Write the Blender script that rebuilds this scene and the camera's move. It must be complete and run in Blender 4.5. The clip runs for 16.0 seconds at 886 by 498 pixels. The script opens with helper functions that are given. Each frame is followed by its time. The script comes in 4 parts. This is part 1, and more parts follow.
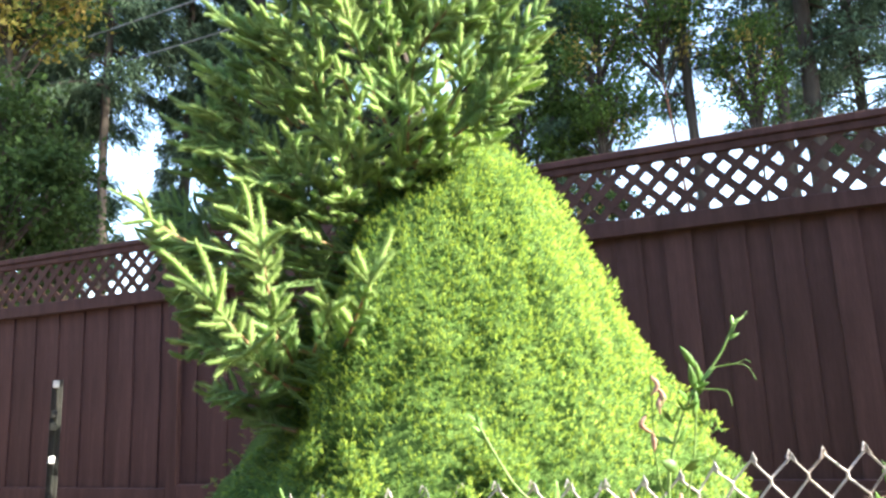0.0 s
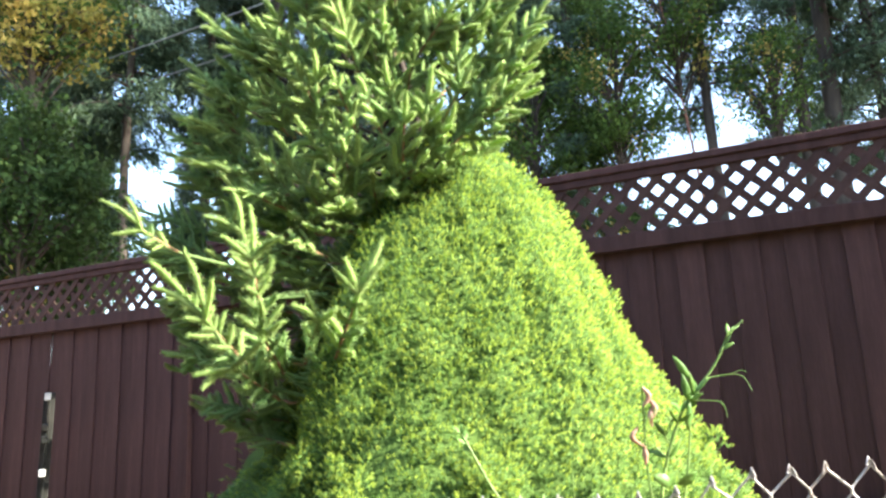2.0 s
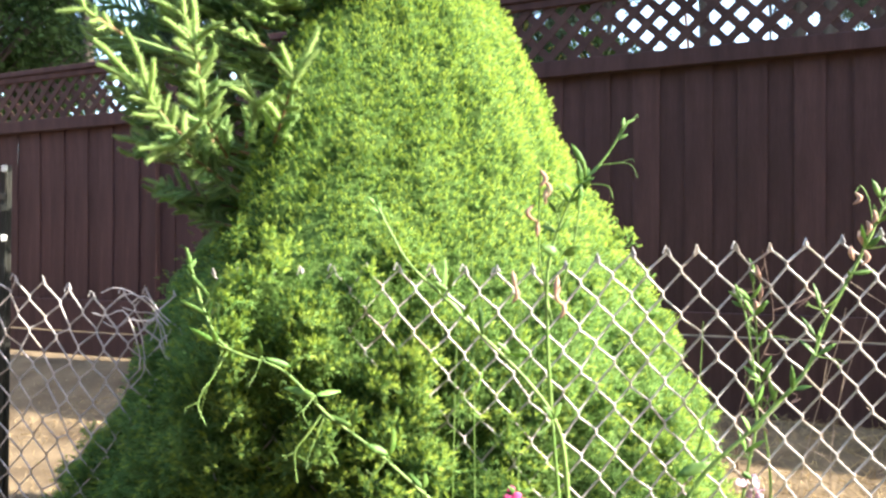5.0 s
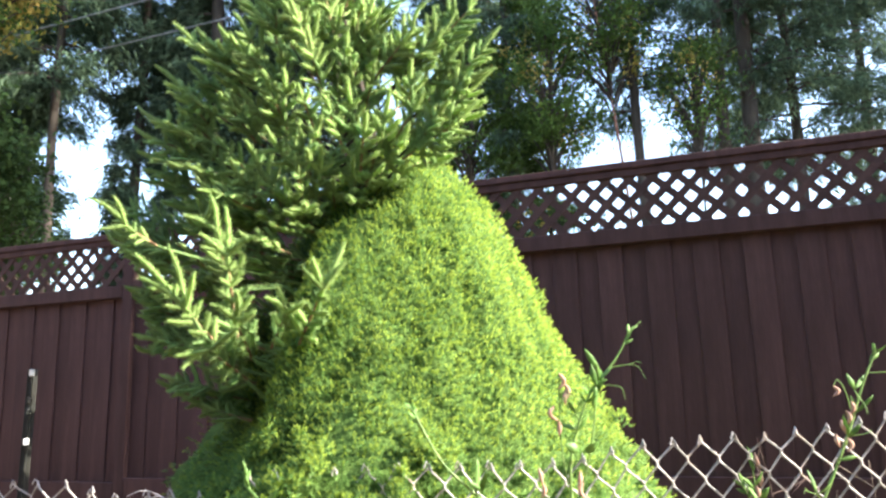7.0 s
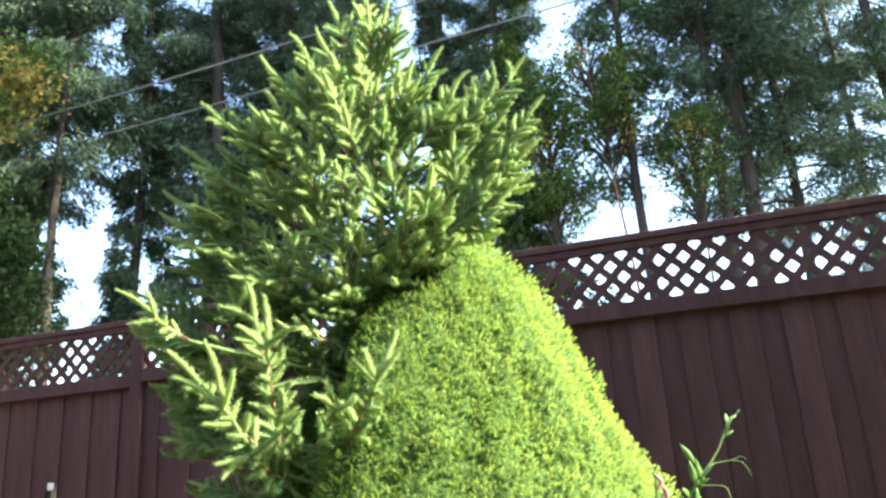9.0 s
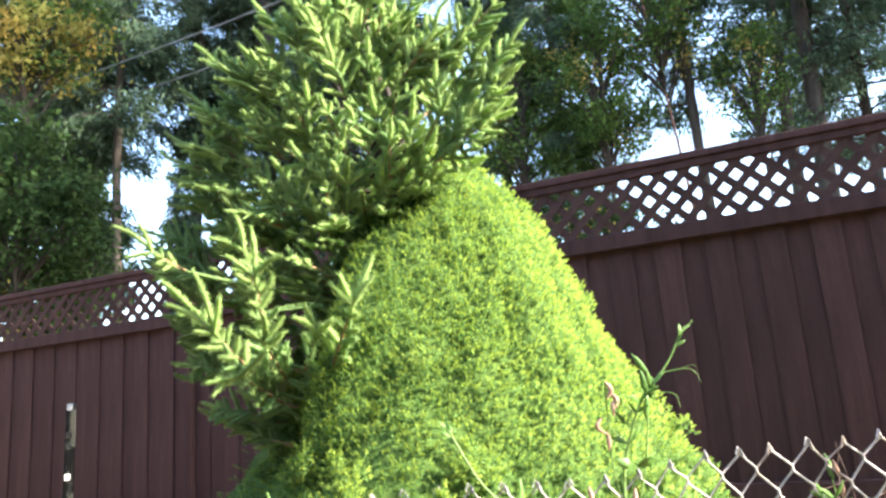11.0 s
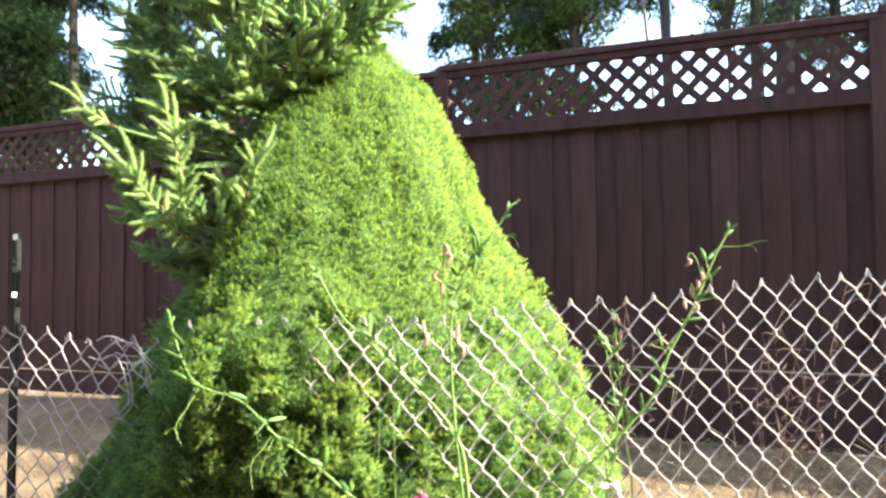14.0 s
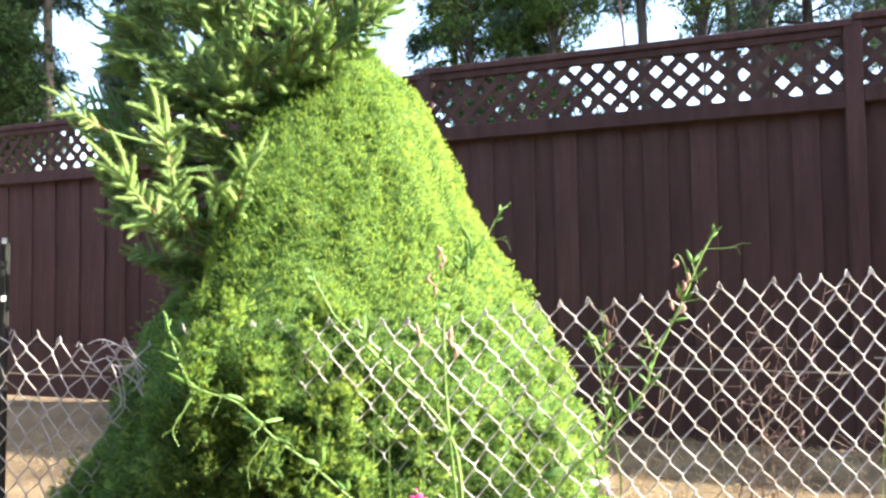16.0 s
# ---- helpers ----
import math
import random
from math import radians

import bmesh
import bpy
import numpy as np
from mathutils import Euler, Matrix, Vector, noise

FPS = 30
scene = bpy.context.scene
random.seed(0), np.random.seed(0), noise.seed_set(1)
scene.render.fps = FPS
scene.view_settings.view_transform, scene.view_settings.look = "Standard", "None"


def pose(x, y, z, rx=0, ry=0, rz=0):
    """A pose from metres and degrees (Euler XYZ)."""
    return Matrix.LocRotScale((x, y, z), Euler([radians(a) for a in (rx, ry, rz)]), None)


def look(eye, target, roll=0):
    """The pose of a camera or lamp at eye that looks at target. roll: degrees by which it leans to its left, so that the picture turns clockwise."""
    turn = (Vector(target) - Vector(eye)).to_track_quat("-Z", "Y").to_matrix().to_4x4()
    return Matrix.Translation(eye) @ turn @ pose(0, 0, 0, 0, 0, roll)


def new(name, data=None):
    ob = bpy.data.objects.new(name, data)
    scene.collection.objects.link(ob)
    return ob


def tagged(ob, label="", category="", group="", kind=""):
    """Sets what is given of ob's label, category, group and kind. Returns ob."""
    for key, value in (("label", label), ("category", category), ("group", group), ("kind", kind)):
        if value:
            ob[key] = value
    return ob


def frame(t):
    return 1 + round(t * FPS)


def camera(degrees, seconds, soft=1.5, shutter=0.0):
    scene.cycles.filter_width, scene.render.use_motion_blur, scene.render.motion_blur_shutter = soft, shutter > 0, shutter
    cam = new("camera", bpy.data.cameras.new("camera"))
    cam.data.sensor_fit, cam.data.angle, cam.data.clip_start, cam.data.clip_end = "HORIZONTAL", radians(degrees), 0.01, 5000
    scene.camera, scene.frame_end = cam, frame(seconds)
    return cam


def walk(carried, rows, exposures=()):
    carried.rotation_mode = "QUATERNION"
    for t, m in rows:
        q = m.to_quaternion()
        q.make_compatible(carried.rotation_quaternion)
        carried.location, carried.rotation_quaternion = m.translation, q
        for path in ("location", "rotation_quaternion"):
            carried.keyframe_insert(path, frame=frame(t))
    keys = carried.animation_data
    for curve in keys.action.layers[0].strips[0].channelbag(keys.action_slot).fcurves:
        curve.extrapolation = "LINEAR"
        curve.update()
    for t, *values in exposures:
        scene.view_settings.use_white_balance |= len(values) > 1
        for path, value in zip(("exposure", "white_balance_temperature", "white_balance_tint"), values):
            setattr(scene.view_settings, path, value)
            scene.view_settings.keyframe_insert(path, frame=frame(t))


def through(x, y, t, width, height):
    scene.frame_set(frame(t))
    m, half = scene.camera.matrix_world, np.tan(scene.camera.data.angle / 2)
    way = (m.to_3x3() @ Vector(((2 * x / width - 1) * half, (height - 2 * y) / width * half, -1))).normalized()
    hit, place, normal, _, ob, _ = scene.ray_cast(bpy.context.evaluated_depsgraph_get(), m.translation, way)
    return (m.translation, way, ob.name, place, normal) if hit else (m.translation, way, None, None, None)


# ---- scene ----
cam = camera(60.7, 16.0, soft=2.6)
METRES, EYE, TILT, LEAN, TURN = 2.45, 1.3, 11.0, 2.6, 0.0
ROWS = [
    (0.0, 0.0, 0.0, 0.0, 0.0, 0.0, -0.0),
    (0.5, 0.0402, 0.0008, 0.0025, 1.85, 0.5, 0.3),
    (1.0, 0.0429, 0.0053, 0.0054, 2.71, 1.77, 2.28),
    (1.5, 0.0267, 0.0078, 0.0034, 2.15, 1.43, 2.56),
    (2.0, 0.0275, 0.0141, -0.0079, 1.59, 1.34, 0.21),
    (2.5, 0.0693, 0.0127, -0.0203, 3.12, -2.38, 0.35),
    (3.0, 0.1061, 0.0126, -0.0242, 2.86, -6.03, -0.19),
    (3.5, 0.117, 0.0022, -0.0338, 3.25, -9.43, 0.38),
    (6.0, 0.0563, -0.0938, -0.0364, -3.27, -11.08, -3.07),
    (6.5, 0.0636, -0.1164, -0.0241, -3.83, -10.88, -0.83),
    (7.0, 0.0052, -0.1035, 0.0081, -3.7, 0.42, -1.71),
    (7.5, -0.0399, -0.0821, 0.0311, -4.83, 4.9, -1.17),
    (8.0, -0.054, -0.0619, 0.032, -4.49, 5.99, -0.4),
    (10.5, -0.0432, -0.0246, 0.0022, -1.83, 4.62, 1.0),
    (11.0, 0.0383, -0.0587, 0.0045, 1.1, 1.27, 1.89),
    (11.5, 0.0749, -0.0937, -0.0008, -1.09, 0.05, -0.32),
    (12.0, 0.105, -0.1486, 0.0181, 0.33, -3.31, -1.59),
    (12.5, 0.1503, -0.1828, 0.0318, 3.32, -2.85, -1.12),
    (13.0, 0.2019, -0.1983, 0.0185, 4.86, -7.31, -0.5),
    (13.5, 0.179, -0.2057, 0.0176, 2.23, -8.68, -0.35),
    (14.0, 0.1378, -0.2108, 0.0165, -1.0, -8.67, -2.26),
    (14.5, 0.1253, -0.2118, 0.0154, -0.47, -8.74, -2.03),
    (15.0, 0.1292, -0.2122, 0.018, -1.4, -8.31, -2.49),
    (15.5, 0.1299, -0.2188, 0.0195, -1.78, -8.16, -2.09),
    (16.0, 0.1209, -0.224, 0.0195, -2.7, -8.5, -2.36),
]
walk(cam, [(t, pose(0, 0, EYE, TILT, LEAN, TURN) @ pose(METRES * x, METRES * y, METRES * z, 90 + pitch, roll, yaw)) for t, x, y, z, yaw, pitch, roll in ROWS],
     ((0.0, 2.92), (5.5, 2.82), (6.5, 2.76), (7.0, 2.78), (7.8, 2.88), (9.5, 2.92), (16.0, 2.92)))

# ---------------------------------------------------------------- light
world = bpy.data.worlds.new("sky")
scene.world = world
world.use_nodes = True
wn = world.node_tree
bg = wn.nodes["Background"]
sky = wn.nodes.new("ShaderNodeTexSky")
sky.sky_type, sky.sun_disc = "NISHITA", False
SUN_EL, SUN_AZ = radians(31), radians(-14)      # height, and angle from +x towards +y
sky.sun_elevation, sky.sun_rotation = SUN_EL, radians(90) - SUN_AZ
wn.links.new(sky.outputs[0], bg.inputs[0])
bg.inputs[1].default_value = 0.135
sky.dust_density = 1.2
sun_dir = Vector((math.cos(SUN_EL) * math.cos(SUN_AZ), math.cos(SUN_EL) * math.sin(SUN_AZ), math.sin(SUN_EL)))
sun_data = bpy.data.lights.new("sun", "SUN")
sun_data.energy, sun_data.angle, sun_data.color = 3.4, radians(0.53), (1.0, 0.94, 0.82)
sun = new("sun", sun_data)
sun.matrix_world = look(sun_dir * 60, (0, 0, 0))


# ---------------------------------------------------------------- materials
def material(name, colours, scale=8.0, stretch=(1, 1, 1), rough=0.7, bump=0.3, bump_scale=60.0, metal=0.0, through=0.0,
             random_by="", spread=0.25, spec=0.5, fine=0.3):
    """Two colours mixed by broad noise, with finer grain, bump, and variation piece by piece."""
    m = bpy.data.materials.new(name)
    m.use_nodes = True
    nt = m.node_tree
    n, link = nt.nodes, nt.links.new
    p = n["Principled BSDF"]
    tex = n.new("ShaderNodeTexCoord")
    mp = n.new("ShaderNodeMapping")
    mp.inputs["Scale"].default_value = stretch
    link(tex.outputs["Object"], mp.inputs[0])
    broad = n.new("ShaderNodeTexNoise")
    broad.inputs["Scale"].default_value, broad.inputs["Detail"].default_value = scale, 5
    link(mp.outputs[0], broad.inputs["Vector"])
    ramp = n.new("ShaderNodeValToRGB")
    ramp.color_ramp.elements[0].position, ramp.color_ramp.elements[1].position = 0.32, 0.68
    ramp.color_ramp.elements[0].color = (*colours[0], 1)
    ramp.color_ramp.elements[1].color = (*colours[1], 1)
    link(broad.outputs["Fac"], ramp.inputs[0])
    grain = n.new("ShaderNodeTexNoise")
    grain.inputs["Scale"].default_value, grain.inputs["Detail"].default_value = bump_scale, 4
    link(mp.outputs[0], grain.inputs["Vector"])
    val = n.new("ShaderNodeMapRange")
    val.inputs["To Min"].default_value, val.inputs["To Max"].default_value = 1 - fine, 1 + fine
    link(grain.outputs["Fac"], val.inputs["Value"])
    last = val.outputs[0]
    if random_by:
        if random_by == "island":
            src = n.new("ShaderNodeNewGeometry").outputs["Random Per Island"]
        else:
            src = n.new("ShaderNodeObjectInfo").outputs["Random"]
        mr = n.new("ShaderNodeMapRange")
        mr.inputs["To Min"].default_value, mr.inputs["To Max"].default_value = 1 - spread, 1 + spread
        link(src, mr.inputs["Value"])
        mul = n.new("ShaderNodeMath")
        mul.operation = "MULTIPLY"
        link(last, mul.inputs[0])
        link(mr.outputs[0], mul.inputs[1])
        last = mul.outputs[0]
    hsv = n.new("ShaderNodeHueSaturation")
    link(ramp.outputs[0], hsv.inputs["Color"])
    link(last, hsv.inputs["Value"])
    link(hsv.outputs[0], p.inputs["Base Color"])
    p.inputs["Roughness"].default_value, p.inputs["Metallic"].default_value = rough, metal
    p.inputs["Specular IOR Level"].default_value = spec
    if bump:
        b = n.new("ShaderNodeBump")
        b.inputs["Strength"].default_value, b.inputs["Distance"].default_value = bump, 0.01
        link(grain.outputs["Fac"], b.inputs["Height"])
        link(b.outputs[0], p.inputs["Normal"])
    if through:
        tr = n.new("ShaderNodeBsdfTranslucent")
        mix = n.new("ShaderNodeMixShader")
        mix.inputs[0].default_value = through
        link(hsv.outputs[0], tr.inputs["Color"])
        link(p.outputs[0], mix.inputs[1])
        link(tr.outputs[0], mix.inputs[2])
        link(mix.outputs[0], n["Material Output"].inputs["Surface"])
    return m


M_FENCE = material("stained_cedar", ((0.046, 0.0222, 0.0202), (0.073, 0.0360, 0.0320)), 3.0, (6, 6, 0.6), 0.85, 0.35, 25, random_by="object", spread=0.12, spec=0.2)
M_LATTICE = material("stained_lattice", ((0.044, 0.0230, 0.0195), (0.070, 0.0370, 0.0305)), 6.0, (1, 1, 1), 0.85, 0.3, 40, random_by="object", spread=0.15, spec=0.2)
M_WIRE = material("galvanised_wire", ((0.37, 0.335, 0.32), (0.55, 0.50, 0.48)), 14.0, rough=0.5, bump=0.2, bump_scale=220, metal=0.15, random_by="object", spread=0.12)
M_RUST = material("rusted_wire", ((0.30, 0.22, 0.17), (0.5, 0.47, 0.44)), 20.0, rough=0.7, bump=0.3, bump_scale=200, metal=0.2)
M_POST = material("painted_steel_post", ((0.018, 0.022, 0.018), (0.038, 0.034, 0.027)), 9.0, rough=0.6, bump=0.25, bump_scale=90, metal=0.2)
M_WHITE = material("white_post_paint", ((0.6, 0.6, 0.57), (0.8, 0.8, 0.77)), 30.0, rough=0.6, bump=0.2)
M_GROUND = material("dry_lawn_soil", ((0.085, 0.058, 0.034), (0.21, 0.15, 0.088)), 3.5, rough=0.95, bump=0.8, bump_scale=45, spec=0.2)
M_STRAW = material("straw", ((0.27, 0.185, 0.10), (0.52, 0.40, 0.22)), 3.5, rough=0.8, bump=0, through=0.25, random_by="island", spread=0.35, spec=0.2)
M_YOUNG = material("young_needles", ((0.270, 0.375, 0.056), (0.372, 0.465, 0.084)), 7.0, rough=0.6, bump=0, through=0.5, random_by="island", spread=0.18, spec=0.2)
M_OLD = material("old_needles", ((0.12, 0.225, 0.055), (0.19, 0.31, 0.082)), 7.0, rough=0.6, bump=0, through=0.4, random_by="island", spread=0.3, spec=0.2)
M_CORE = material("shaded_core", ((0.045, 0.085, 0.018), (0.08, 0.13, 0.03)), 30.0, rough=0.95, bump=0.8, bump_scale=90, spec=0.1)
M_SPRUCE = material("spruce_needles", ((0.24, 0.385, 0.140), (0.355, 0.50, 0.198)), 6.0, rough=0.65, bump=0, through=0.55, random_by="island", spread=0.3, spec=0.15)
M_SPRUCE_TIP = material("spruce_tip_needles", ((0.30, 0.43, 0.140), (0.395, 0.525, 0.19)), 6.0, rough=0.65, bump=0, through=0.55, random_by="island", spread=0.25, spec=0.15)
M_TWIG = material("spruce_twig", ((0.20, 0.11, 0.05), (0.33, 0.2, 0.1)), 30.0, rough=0.8, bump=0.4, bump_scale=150)
M_BARK = material("dark_bark", ((0.032, 0.026, 0.022), (0.085, 0.068, 0.055)), 4.0, (1, 1, 0.25), 0.9, 0.9, 18, spec=0.2)
M_BARK_PALE = material("pale_bark", ((0.35, 0.31, 0.26), (0.6, 0.56, 0.5)), 5.0, (1, 1, 0.5), 0.8, 0.5, 25, spec=0.2)
M_BARK_RED = material("red_bark", ((0.22, 0.08, 0.045), (0.36, 0.16, 0.09)), 5.0, (1, 1, 0.3), 0.6, 0.4, 20)
M_FIR = material("fir_foliage", ((0.050, 0.083, 0.052), (0.105, 0.150, 0.090)), 0.9, rough=0.9, spec=0.05, bump=0, through=0.4, random_by="island", spread=0.4)
M_LEAF = material("broad_leaves", ((0.045, 0.088, 0.020), (0.105, 0.165, 0.036)), 1.1, rough=0.75, bump=0, through=0.45, random_by="island", spread=0.4, spec=0.2)
# the broad leaves again, with the wood's shade put into a darker colour
M_LEAF_SHADED = material("shaded_broad_leaves", ((0.024, 0.049, 0.015), (0.056, 0.095, 0.025)), 1.1, rough=0.8, bump=0, through=0.4, random_by="island", spread=0.4, spec=0.15)
M_YELLOW = material("turning_leaves", ((0.22, 0.25, 0.05), (0.40, 0.26, 0.06)), 1.5, rough=0.75, bump=0, through=0.45, random_by="island", spread=0.35)
M_CABLE = material("weathered_cable", ((0.10, 0.10, 0.10), (0.2, 0.2, 0.2)), 2.0, rough=0.6, bump=0.1)
M_VINE = material("vine_stem", ((0.12, 0.23, 0.045), (0.23, 0.34, 0.09)), 25.0, rough=0.55, bump=0.2, through=0.15)
M_VLEAF = material("vine_leaf", ((0.11, 0.25, 0.045), (0.22, 0.38, 0.09)), 30.0, rough=0.5, bump=0.2, through=0.35, random_by="object", spread=0.25)
M_POD = material("dried_pod", ((0.36, 0.20, 0.13), (0.55, 0.34, 0.25)), 40.0, rough=0.8, bump=0.4, through=0.15)
M_DRY = material("dry_stem", ((0.28, 0.20, 0.15), (0.42, 0.32, 0.25)), 30.0, rough=0.85, bump=0.3)
M_ORANGE = material("orange_leaf", ((0.60, 0.28, 0.03), (0.70, 0.38, 0.06)), 30.0, rough=0.6, bump=0.1, through=0.3)
M_PINK = material("pink_petal", ((0.62, 0.05, 0.20), (0.75, 0.16, 0.36)), 30.0, rough=0.5, bump=0.1, through=0.3)
M_PALE_PINK = material("pale_pink_petal", ((0.62, 0.38, 0.48), (0.72, 0.52, 0.6)), 30.0, rough=0.5, bump=0.1, through=0.3)


# ---------------------------------------------------------------- mesh helpers
rng = np.random.default_rng(7)


def np_mesh(name, verts, tris, mats, index=None, normals=None):
    me = bpy.data.meshes.new(name)
    verts, tris = np.asarray(verts, np.float32), np.asarray(tris, np.int32)
    me.vertices.add(len(verts))
    me.vertices.foreach_set("co", verts.ravel())
    me.loops.add(tris.size)
    me.loops.foreach_set("vertex_index", tris.ravel())
    me.polygons.add(len(tris))
    me.polygons.foreach_set("loop_start", np.arange(0, tris.size, tris.shape[1], dtype=np.int32))
    for m in mats:
        me.materials.append(m)
    if index is not None:
        me.polygons.foreach_set("material_index", np.asarray(index, np.int32))
    me.update(calc_edges=True)
    if normals is not None:
        me.attributes.new("custom_normal", "FLOAT_VECTOR", "POINT").data.foreach_set("vector", np.asarray(normals, np.float32).ravel())
        me.update()
    return me


def put(name, me, parent=None, label="", kind=""):
    ob = new(name, me)
    ob.parent = parent
    if label or kind:
        tagged(ob, label, kind=kind)
    return ob


def part(name, bm, mat, parent, label=""):
    me = bpy.data.meshes.new(name)
    bm.to_mesh(me)
    bm.free()
    me.materials.append(mat)
    return put(name, me, parent, label)


def unit(v):
    return v / np.maximum(np.linalg.norm(v, axis=-1, keepdims=True), 1e-9)


def blades(base, way, length, width):
    """One thin triangle a needle or blade."""
    n = len(base)
    side = unit(np.cross(way, rng.normal(size=(n, 3)))) * (np.broadcast_to(width, n)[:, None] / 2)
    v = np.stack([base - side, base + side, base + way * np.broadcast_to(length, n)[:, None]], 1).reshape(-1, 3)
    return v, np.arange(3 * n).reshape(-1, 3)


def needles(base, way, length, width, out, blend=0.75):
    """Blades whose faces turn outwards, shaded partly as the rounded tuft that they make up."""
    n = len(base)
    side = unit(np.cross(way, rng.normal(size=(n, 3))))
    face = np.cross(side, way)
    flip = np.where((face * out).sum(-1) < 0, -1.0, 1.0)[:, None]
    half = side * flip * (np.broadcast_to(width, n)[:, None] / 2)
    v = np.stack([base - half, base + half, base + way * np.broadcast_to(length, n)[:, None]], 1).reshape(-1, 3)
    nrm = unit(out * blend + unit(face) * flip * (1 - blend))
    return v, np.arange(3 * n).reshape(-1, 3), np.repeat(nrm, 3, 0)


def leaf_quads(centre, way, normal, length, width):
    """One pointed rhombus a leaf."""
    n = len(centre)
    side = unit(np.cross(way, normal)) * (np.broadcast_to(width, n)[:, None] / 2)
    fwd = way * (np.broadcast_to(length, n)[:, None] / 2)
    v = np.stack([centre - fwd, centre + side - fwd * 0.1, centre + fwd, centre - side - fwd * 0.1], 1).reshape(-1, 3)
    return v, np.arange(4 * n).reshape(-1, 4)


def tube(points, radii, sides=6):
    """Verts and quads of a tube along points."""
    p = np.asarray(points, float)
    r = np.broadcast_to(radii, len(p))
    tan = unit(np.gradient(p, axis=0))
    ref = np.array([0.31, 0.87, 0.39]) if abs(tan[:, 2]).mean() > 0.5 else np.array([0.1, 0.2, 0.97])
    a = unit(np.cross(tan, ref))
    b = np.cross(tan, a)
    ang = np.linspace(0, 2 * np.pi, sides, endpoint=False)
    ring = p[:, None] + r[:, None, None] * (np.cos(ang)[None, :, None] * a[:, None] + np.sin(ang)[None, :, None] * b[:, None])
    v = ring.reshape(-1, 3)
    i = np.arange(len(p) - 1)[:, None] * sides
    j = np.arange(sides)[None]
    k = (j + 1) % sides
    f = np.stack([i + j, i + k, i + sides + k, i + sides + j], -1).reshape(-1, 4)
    return v, f


def smooth_line(points, n):
    """A rounded line through a few points."""
    p = [Vector(q) for q in points]
    p = [p[0] * 2 - p[1]] + p + [p[-1] * 2 - p[-2]]
    out = []
    for t in np.linspace(0, len(points) - 1.0001, n):
        i, u = int(t), t - int(t)
        a, b, c, d = p[i:i + 4]
        out.append(0.5 * ((2 * b) + (c - a) * u + (2 * a - 5 * b + 4 * c - d) * u * u + (3 * b - a - 3 * c + d) * u ** 3))
    return np.array(out)


def tube_part(name, points, radii, mat, parent, label="", sides=6):
    v, f = tube(points, radii, sides)
    me = np_mesh(name, v, f, [mat])
    me.polygons.foreach_set("use_smooth", np.ones(len(f), bool))
    return put(name, me, parent, label)


def merge(chunks):
    """Joins (verts, faces, material index, normals) chunks."""
    vs, fs, ms, ns, o = [], [], [], [], 0
    for v, f, m, nrm in chunks:
        vs.append(v)
        fs.append(f + o)
        ms.append(np.full(len(f), m))
        ns.append(nrm)
        o += len(v)
    return np.concatenate(vs), np.concatenate(fs), np.concatenate(ms), np.concatenate(ns)


def box_bm(x0, x1, y0, y1, z0, z1, bevel=0.004):
    bm = bmesh.new()
    bmesh.ops.create_cube(bm, size=1, matrix=Matrix.Translation(((x0 + x1) / 2, (y0 + y1) / 2, (z0 + z1) / 2)) @ Matrix.Diagonal((x1 - x0, y1 - y0, z1 - z0, 1)))
    if bevel:
        bmesh.ops.bevel(bm, geom=bm.edges[:], offset=bevel, segments=1, affect="EDGES")
    return bm


# ---------------------------------------------------------------- ground
FA, FB = 4.512, -0.438                       # the board fence's line: y = FA + FB * x


def rise(x, y):
    """The ground's height: a gentle bank up to the board fence."""
    d = (FA + FB * x - y) / 1.0917
    u = np.clip(1 - d / (1.1 + 1.9 * np.clip((x + 1.9) / 2.0, 0, 1)), 0, 1)      # steeper where the fence runs farther back
    return (0.36 + 0.015 * np.clip(x, -4, 0) - 0.03 * np.clip(x, 0, 1.6)) * (u * u * (3 - 2 * u) * 0.35 + u * 0.65)


def make_ground():
    near = np.arange(-9, 9.01, 0.15)
    far = np.array([10, 12, 16, 24, 40, 80, 200, 600, 1500.0])
    xs = np.concatenate([-far[::-1], near, far])
    ys = np.concatenate([-far[::-1], near, far])
    gx, gy = np.meshgrid(xs, ys)
    z = rise(gx, gy)
    bumps = np.array([noise.noise((a * 1.7, b * 1.7, 0.3)) for a, b in zip(gx.ravel(), gy.ravel())]).reshape(gx.shape)
    z = z + 0.02 * bumps * (np.hypot(gx, gy) < 12)
    v = np.stack([gx, gy, z], -1).reshape(-1, 3)
    n, m = gx.shape
    i = (np.arange(n - 1)[:, None] * m + np.arange(m - 1)[None]).ravel()
    f = np.stack([i, i + 1, i + m + 1, i + m], -1)
    ob = put("ground", np_mesh("ground", v, f, [M_GROUND]))
    tagged(ob, "dry straw-coloured lawn rising gently to the board fence", "ground", kind="structure")
    count = 60000
    x = rng.uniform(-4.6, 4.2, count)
    y = rng.uniform(1.3, 5.2, count)
    y = np.minimum(y, FA + FB * x + 1.6)
    base = np.stack([x, y, rise(x, y) - 0.004], -1)
    way = unit(rng.normal(size=(count, 3)) * (1, 1, 0.35) + (0, 0, 0.35))
    v, f = blades(base, way, rng.uniform(0.02, 0.06, count) * (1 + 0.9 * (x > 0.2)), 0.0038)
    tagged(put("dry_grass", np_mesh("dry_grass", v, f, [M_STRAW])), "short dry straw-coloured grass blades on the bank", "grass", kind="stuff")


make_ground()

